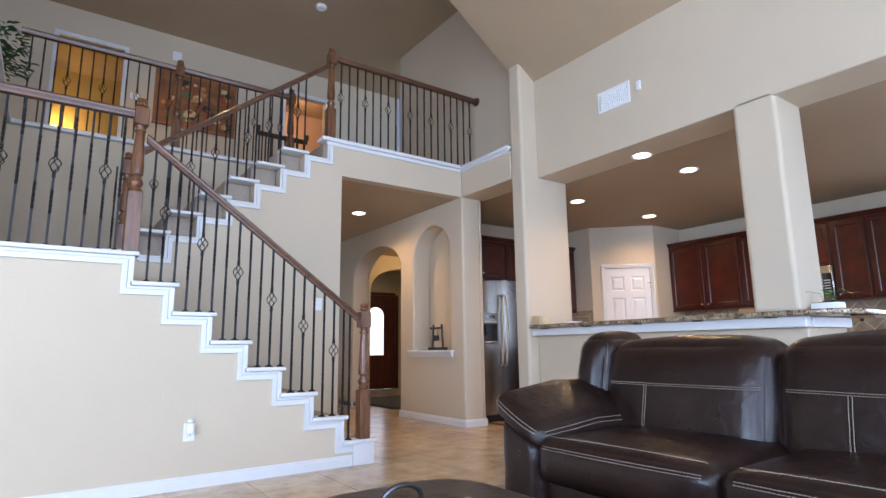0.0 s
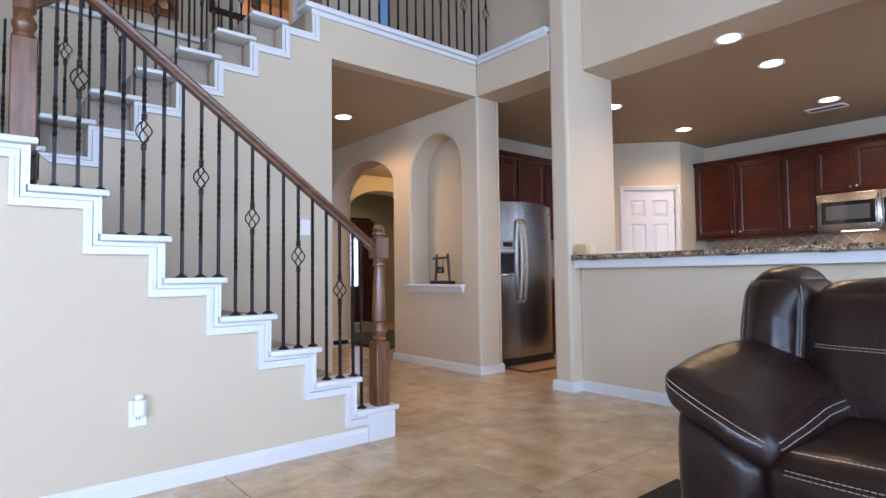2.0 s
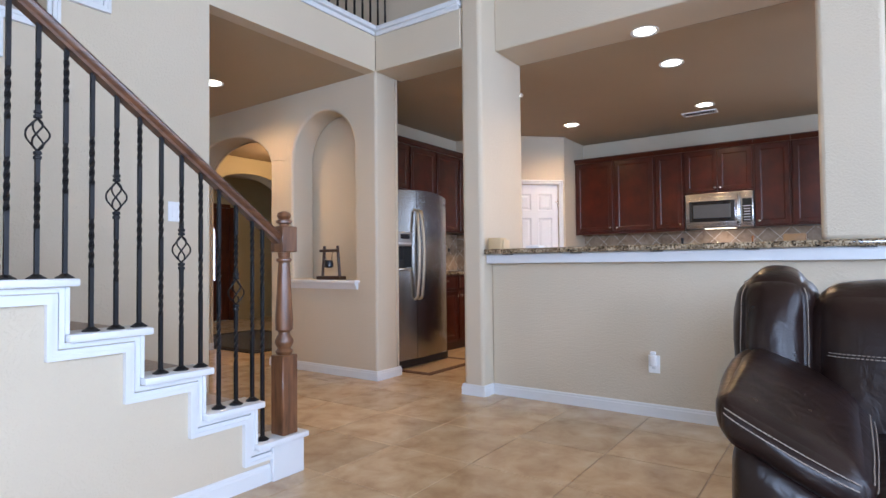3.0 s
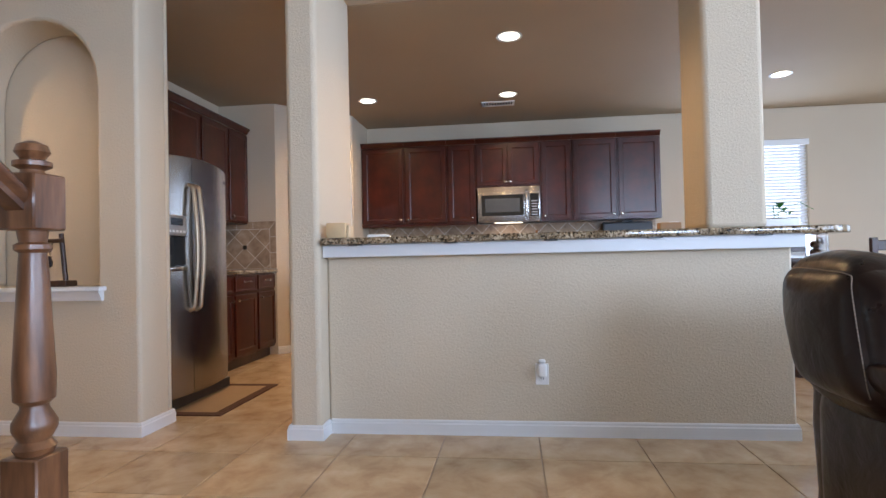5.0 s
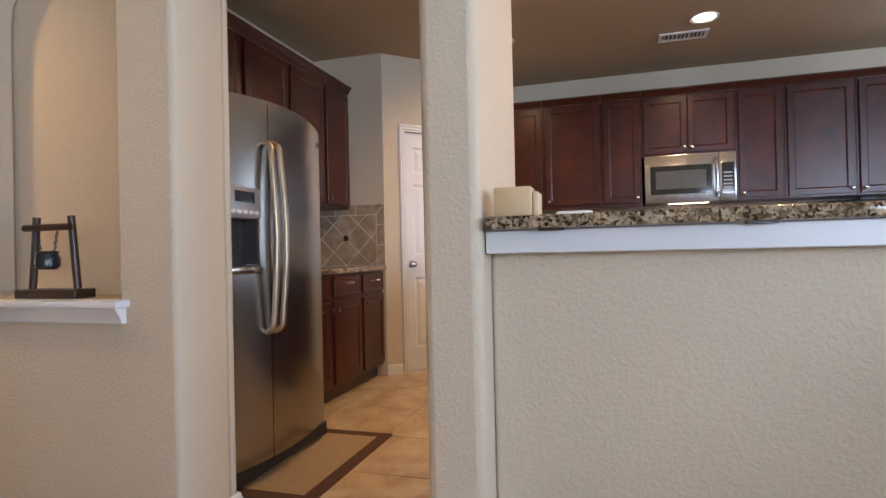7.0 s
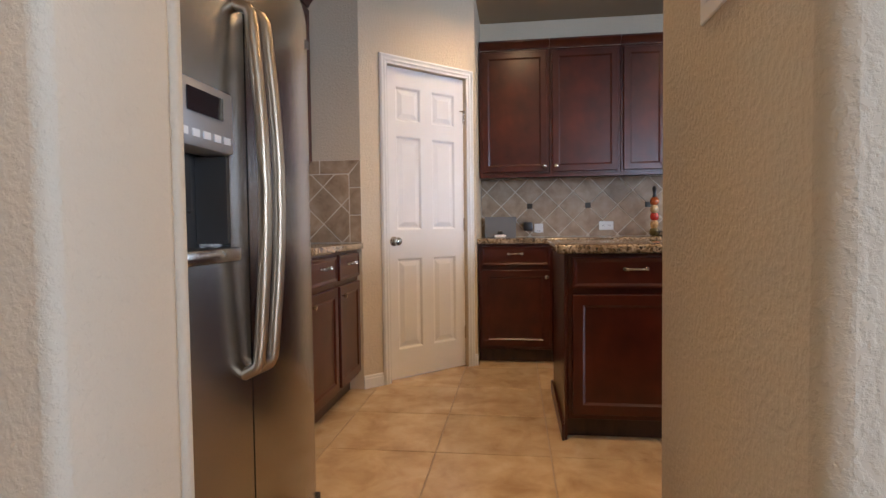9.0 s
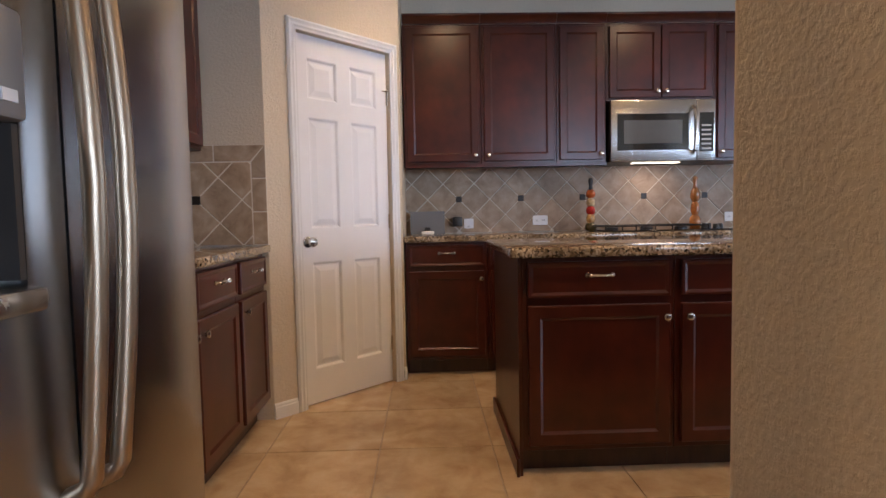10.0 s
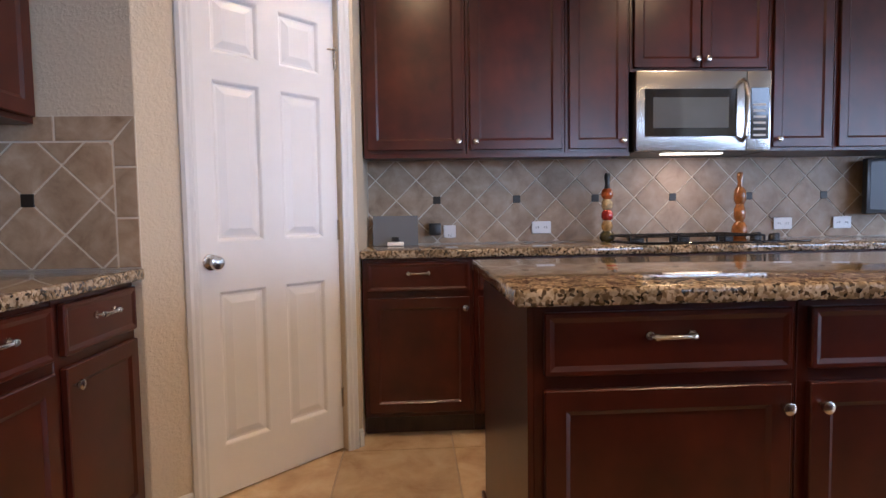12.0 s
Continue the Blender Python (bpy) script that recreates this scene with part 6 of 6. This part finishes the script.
part("valance", boxes((-0.02, 0.05, -0.295, 1.125, 2.235, 2.305), bev=0.004), PLASTIC, wn)
part("window_sill", boxes((-0.05, 0.07, -0.34, 1.17, 0.905, 0.929), bev=0.004), WHITE, wn)
SLATM = plain("white_blind_slat", (0.85, 0.86, 0.88), 0.5)
slm = boxes((-0.019, 0.019, -0.70, 0.70, -0.0012, 0.0012))
bmesh.ops.transform(slm, matrix=Matrix.Rotation(radians(38), 4, "Y"), verts=slm.verts)
slm = mesh_of("slat", slm, SLATM)
for k in range(34):
    sl_ = part("slat", slm, None, wn)
    sl_.location = (0.03, 0.415, 0.955 + k * 0.038)
dt = thing("dining_table", "dark stained wooden breakfast table", "table", (6.05, 0.25, 0))
part("tabletop", boxes((-0.6, 0.6, -0.75, 0.75, 0.885, 0.925), bev=0.006, seg=2), DARKWOOD, dt)
for x in (-0.5, 0.5):
    for y in (-0.65, 0.65):
        part("leg", boxes((x - 0.045, x + 0.045, y - 0.045, y + 0.045, 0, 0.884), bev=0.004), DARKWOOD, dt)


def chair(at, turn):
    c = thing("dining_chair", "tall dark stained wooden chair with a slatted back", "chair", at, "chairs round the breakfast table", turn)
    part("seat", boxes((-0.21, 0.21, -0.21, 0.21, 0.60, 0.645), bev=0.012, seg=2), DARKWOOD, c)
    for x in (-0.19, 0.19):
        part("front_leg", boxes((x - 0.02, x + 0.02, -0.205, -0.165, 0, 0.599), bev=0.003), DARKWOOD, c)
        part("back_leg", boxes((x - 0.02, x + 0.02, 0.165, 0.205, 0, 0.599), (x - 0.02, x + 0.02, 0.175, 0.21, 0.646, 1.06), bev=0.003), DARKWOOD, c)
    for z in (0.18, 0.32):
        part("stretcher", boxes((-0.169, 0.169, -0.20, -0.175, z, z + 0.03), bev=0.002), DARKWOOD, c)
        part("stretcher", boxes((-0.169, 0.169, 0.175, 0.20, z, z + 0.03), bev=0.002), DARKWOOD, c)
    for z in (0.74, 0.85, 0.97):
        part("back_slat", boxes((-0.169, 0.169, 0.18, 0.20, z, z + 0.07), bev=0.004), DARKWOOD, c)
    return c


c0 = chair((5.25, 0.45, 0), 90)
copy_thing(c0, pose(5.85, 1.22, 0, 0, 0, 0))
copy_thing(c0, pose(6.85, 0.25, 0, 0, 0, -90))
gj = thing("glass_jar", "clear glass jar of brown pine cones on the table", "jar", (5.62, 0.72, 0.9255))
gm, gnt, gb = nodes_of("clear_glass")
gb.inputs["Transmission Weight"].default_value, gb.inputs["Roughness"].default_value = 1.0, 0.02
jb = bmesh.new()
lathe(jb, [(0.075, 0.0), (0.08, 0.01), (0.08, 0.17), (0.076, 0.17), (0.076, 0.012), (0.001, 0.012)], 24)
part("jar", jb, gm, gj, "clear glass")
cn = bmesh.new()
for n in range(5):
    bmesh.ops.create_icosphere(cn, subdivisions=2, radius=0.028, matrix=Matrix.Translation((rng.uniform(-0.03, 0.03), rng.uniform(-0.03, 0.03), 0.045 + 0.02 * n)))
part("cones", cn, plain("cone_brown", (0.16, 0.07, 0.03), 0.8, relief=0.8, relief_scale=60), gj, "brown cones")
outlet("white wall outlet beside the upper cabinets", (7.94, 1.15, 1.31), -90, 0.115, 0.115)

# ---- tall south windows ----
wi_ = 2
for wx in (-1.9, 0.5, 2.9):
    for z0, z1 in ((0.5, 2.6), (3.2, 4.3)):
        w_ = thing("window_%d" % wi_, "white framed tall living room window", "window", (wx, -3.75, 0))
        wi_ += 1
        tagged(w_, kind="structure")
        part("window_frame", slab(bmesh.new(), [[(-0.85, z0), (0.85, z0), (0.85, z1), (-0.85, z1)], [(-0.79, z0 + 0.06), (-0.03, z0 + 0.06), (-0.03, z1 - 0.06), (-0.79, z1 - 0.06)], [(0.03, z0 + 0.06), (0.79, z0 + 0.06), (0.79, z1 - 0.06), (0.03, z1 - 0.06)]], 0.05, Matrix.Translation((0, 0.03, 0)) @ XZY), WHITE, w_, smooth=False)

# window surrounds made up for the two added west lamps
for wy in (-2.0, 0.6):
    w_ = thing("window_%d" % wi_, "made-up white framed west window, added to light the half wall", "window", (-3.75, wy, 0))
    wi_ += 1
    tagged(w_, kind="structure")
    part("window_frame", slab(bmesh.new(), [[(-0.75, 0.5), (0.75, 0.5), (0.75, 2.5), (-0.75, 2.5)], [(-0.69, 0.56), (-0.03, 0.56), (-0.03, 2.44), (-0.69, 2.44)], [(0.03, 0.56), (0.69, 0.56), (0.69, 2.44), (0.03, 2.44)]], 0.05, Matrix.Translation((0.03, 0, 0)) @ YZX), WHITE, w_, smooth=False)

# ---- floor tiles ----
PITCH, GAP = 0.508, 0.006
TX0, TY0 = 6.172 - 40 * PITCH, 2.482 - 40 * PITCH


def tile_verts(x, y, s):
    c = 0.0022
    lo = [(x, y), (x + s, y), (x + s, y + s), (x, y + s)]
    hi = [(x + c, y + c), (x + s - c, y + c), (x + s - c, y + s - c), (x + c, y + s - c)]
    return [(*p, -0.008) for p in lo] + [(*p, -0.0012) for p in lo] + [(*p, 0.0) for p in hi]


TF = [(0, 1, 5, 4), (1, 2, 6, 5), (2, 3, 7, 6), (3, 0, 4, 7), (4, 5, 9, 8), (5, 6, 10, 9), (6, 7, 11, 10), (7, 4, 8, 11), (8, 9, 10, 11)]
tm = bpy.data.meshes.new("tile")
tm.from_pydata(tile_verts(0, 0, PITCH - GAP), [], TF)
tm.materials.append(TILE)
rest_v, rest_f = [], []
for a in range(0, 60):
    for c in range(0, 70):
        x, y = TX0 + a * PITCH, TY0 + c * PITCH
        if not (-3.8 < x < 7.8 and -3.8 < y < 11.4):
            continue
        if -0.7 < x < 7.2 and 1.5 < y < 6.2:
            t_ = part("tile", tm, None, floor)
            t_.location = (x + GAP / 2, y + GAP / 2, 0)
        else:
            o_ = len(rest_v)
            rest_v += tile_verts(x + GAP / 2, y + GAP / 2, PITCH - GAP)
            rest_f += [tuple(i + o_ for i in f) for f in TF]
rm = bpy.data.meshes.new("tiles")
rm.from_pydata(rest_v, [], rest_f)
rm.materials.append(TILE)
ro = part("tiles", rm, None, floor, "beige stone-look floor tiles")
tagged(ro, kind="stuff")
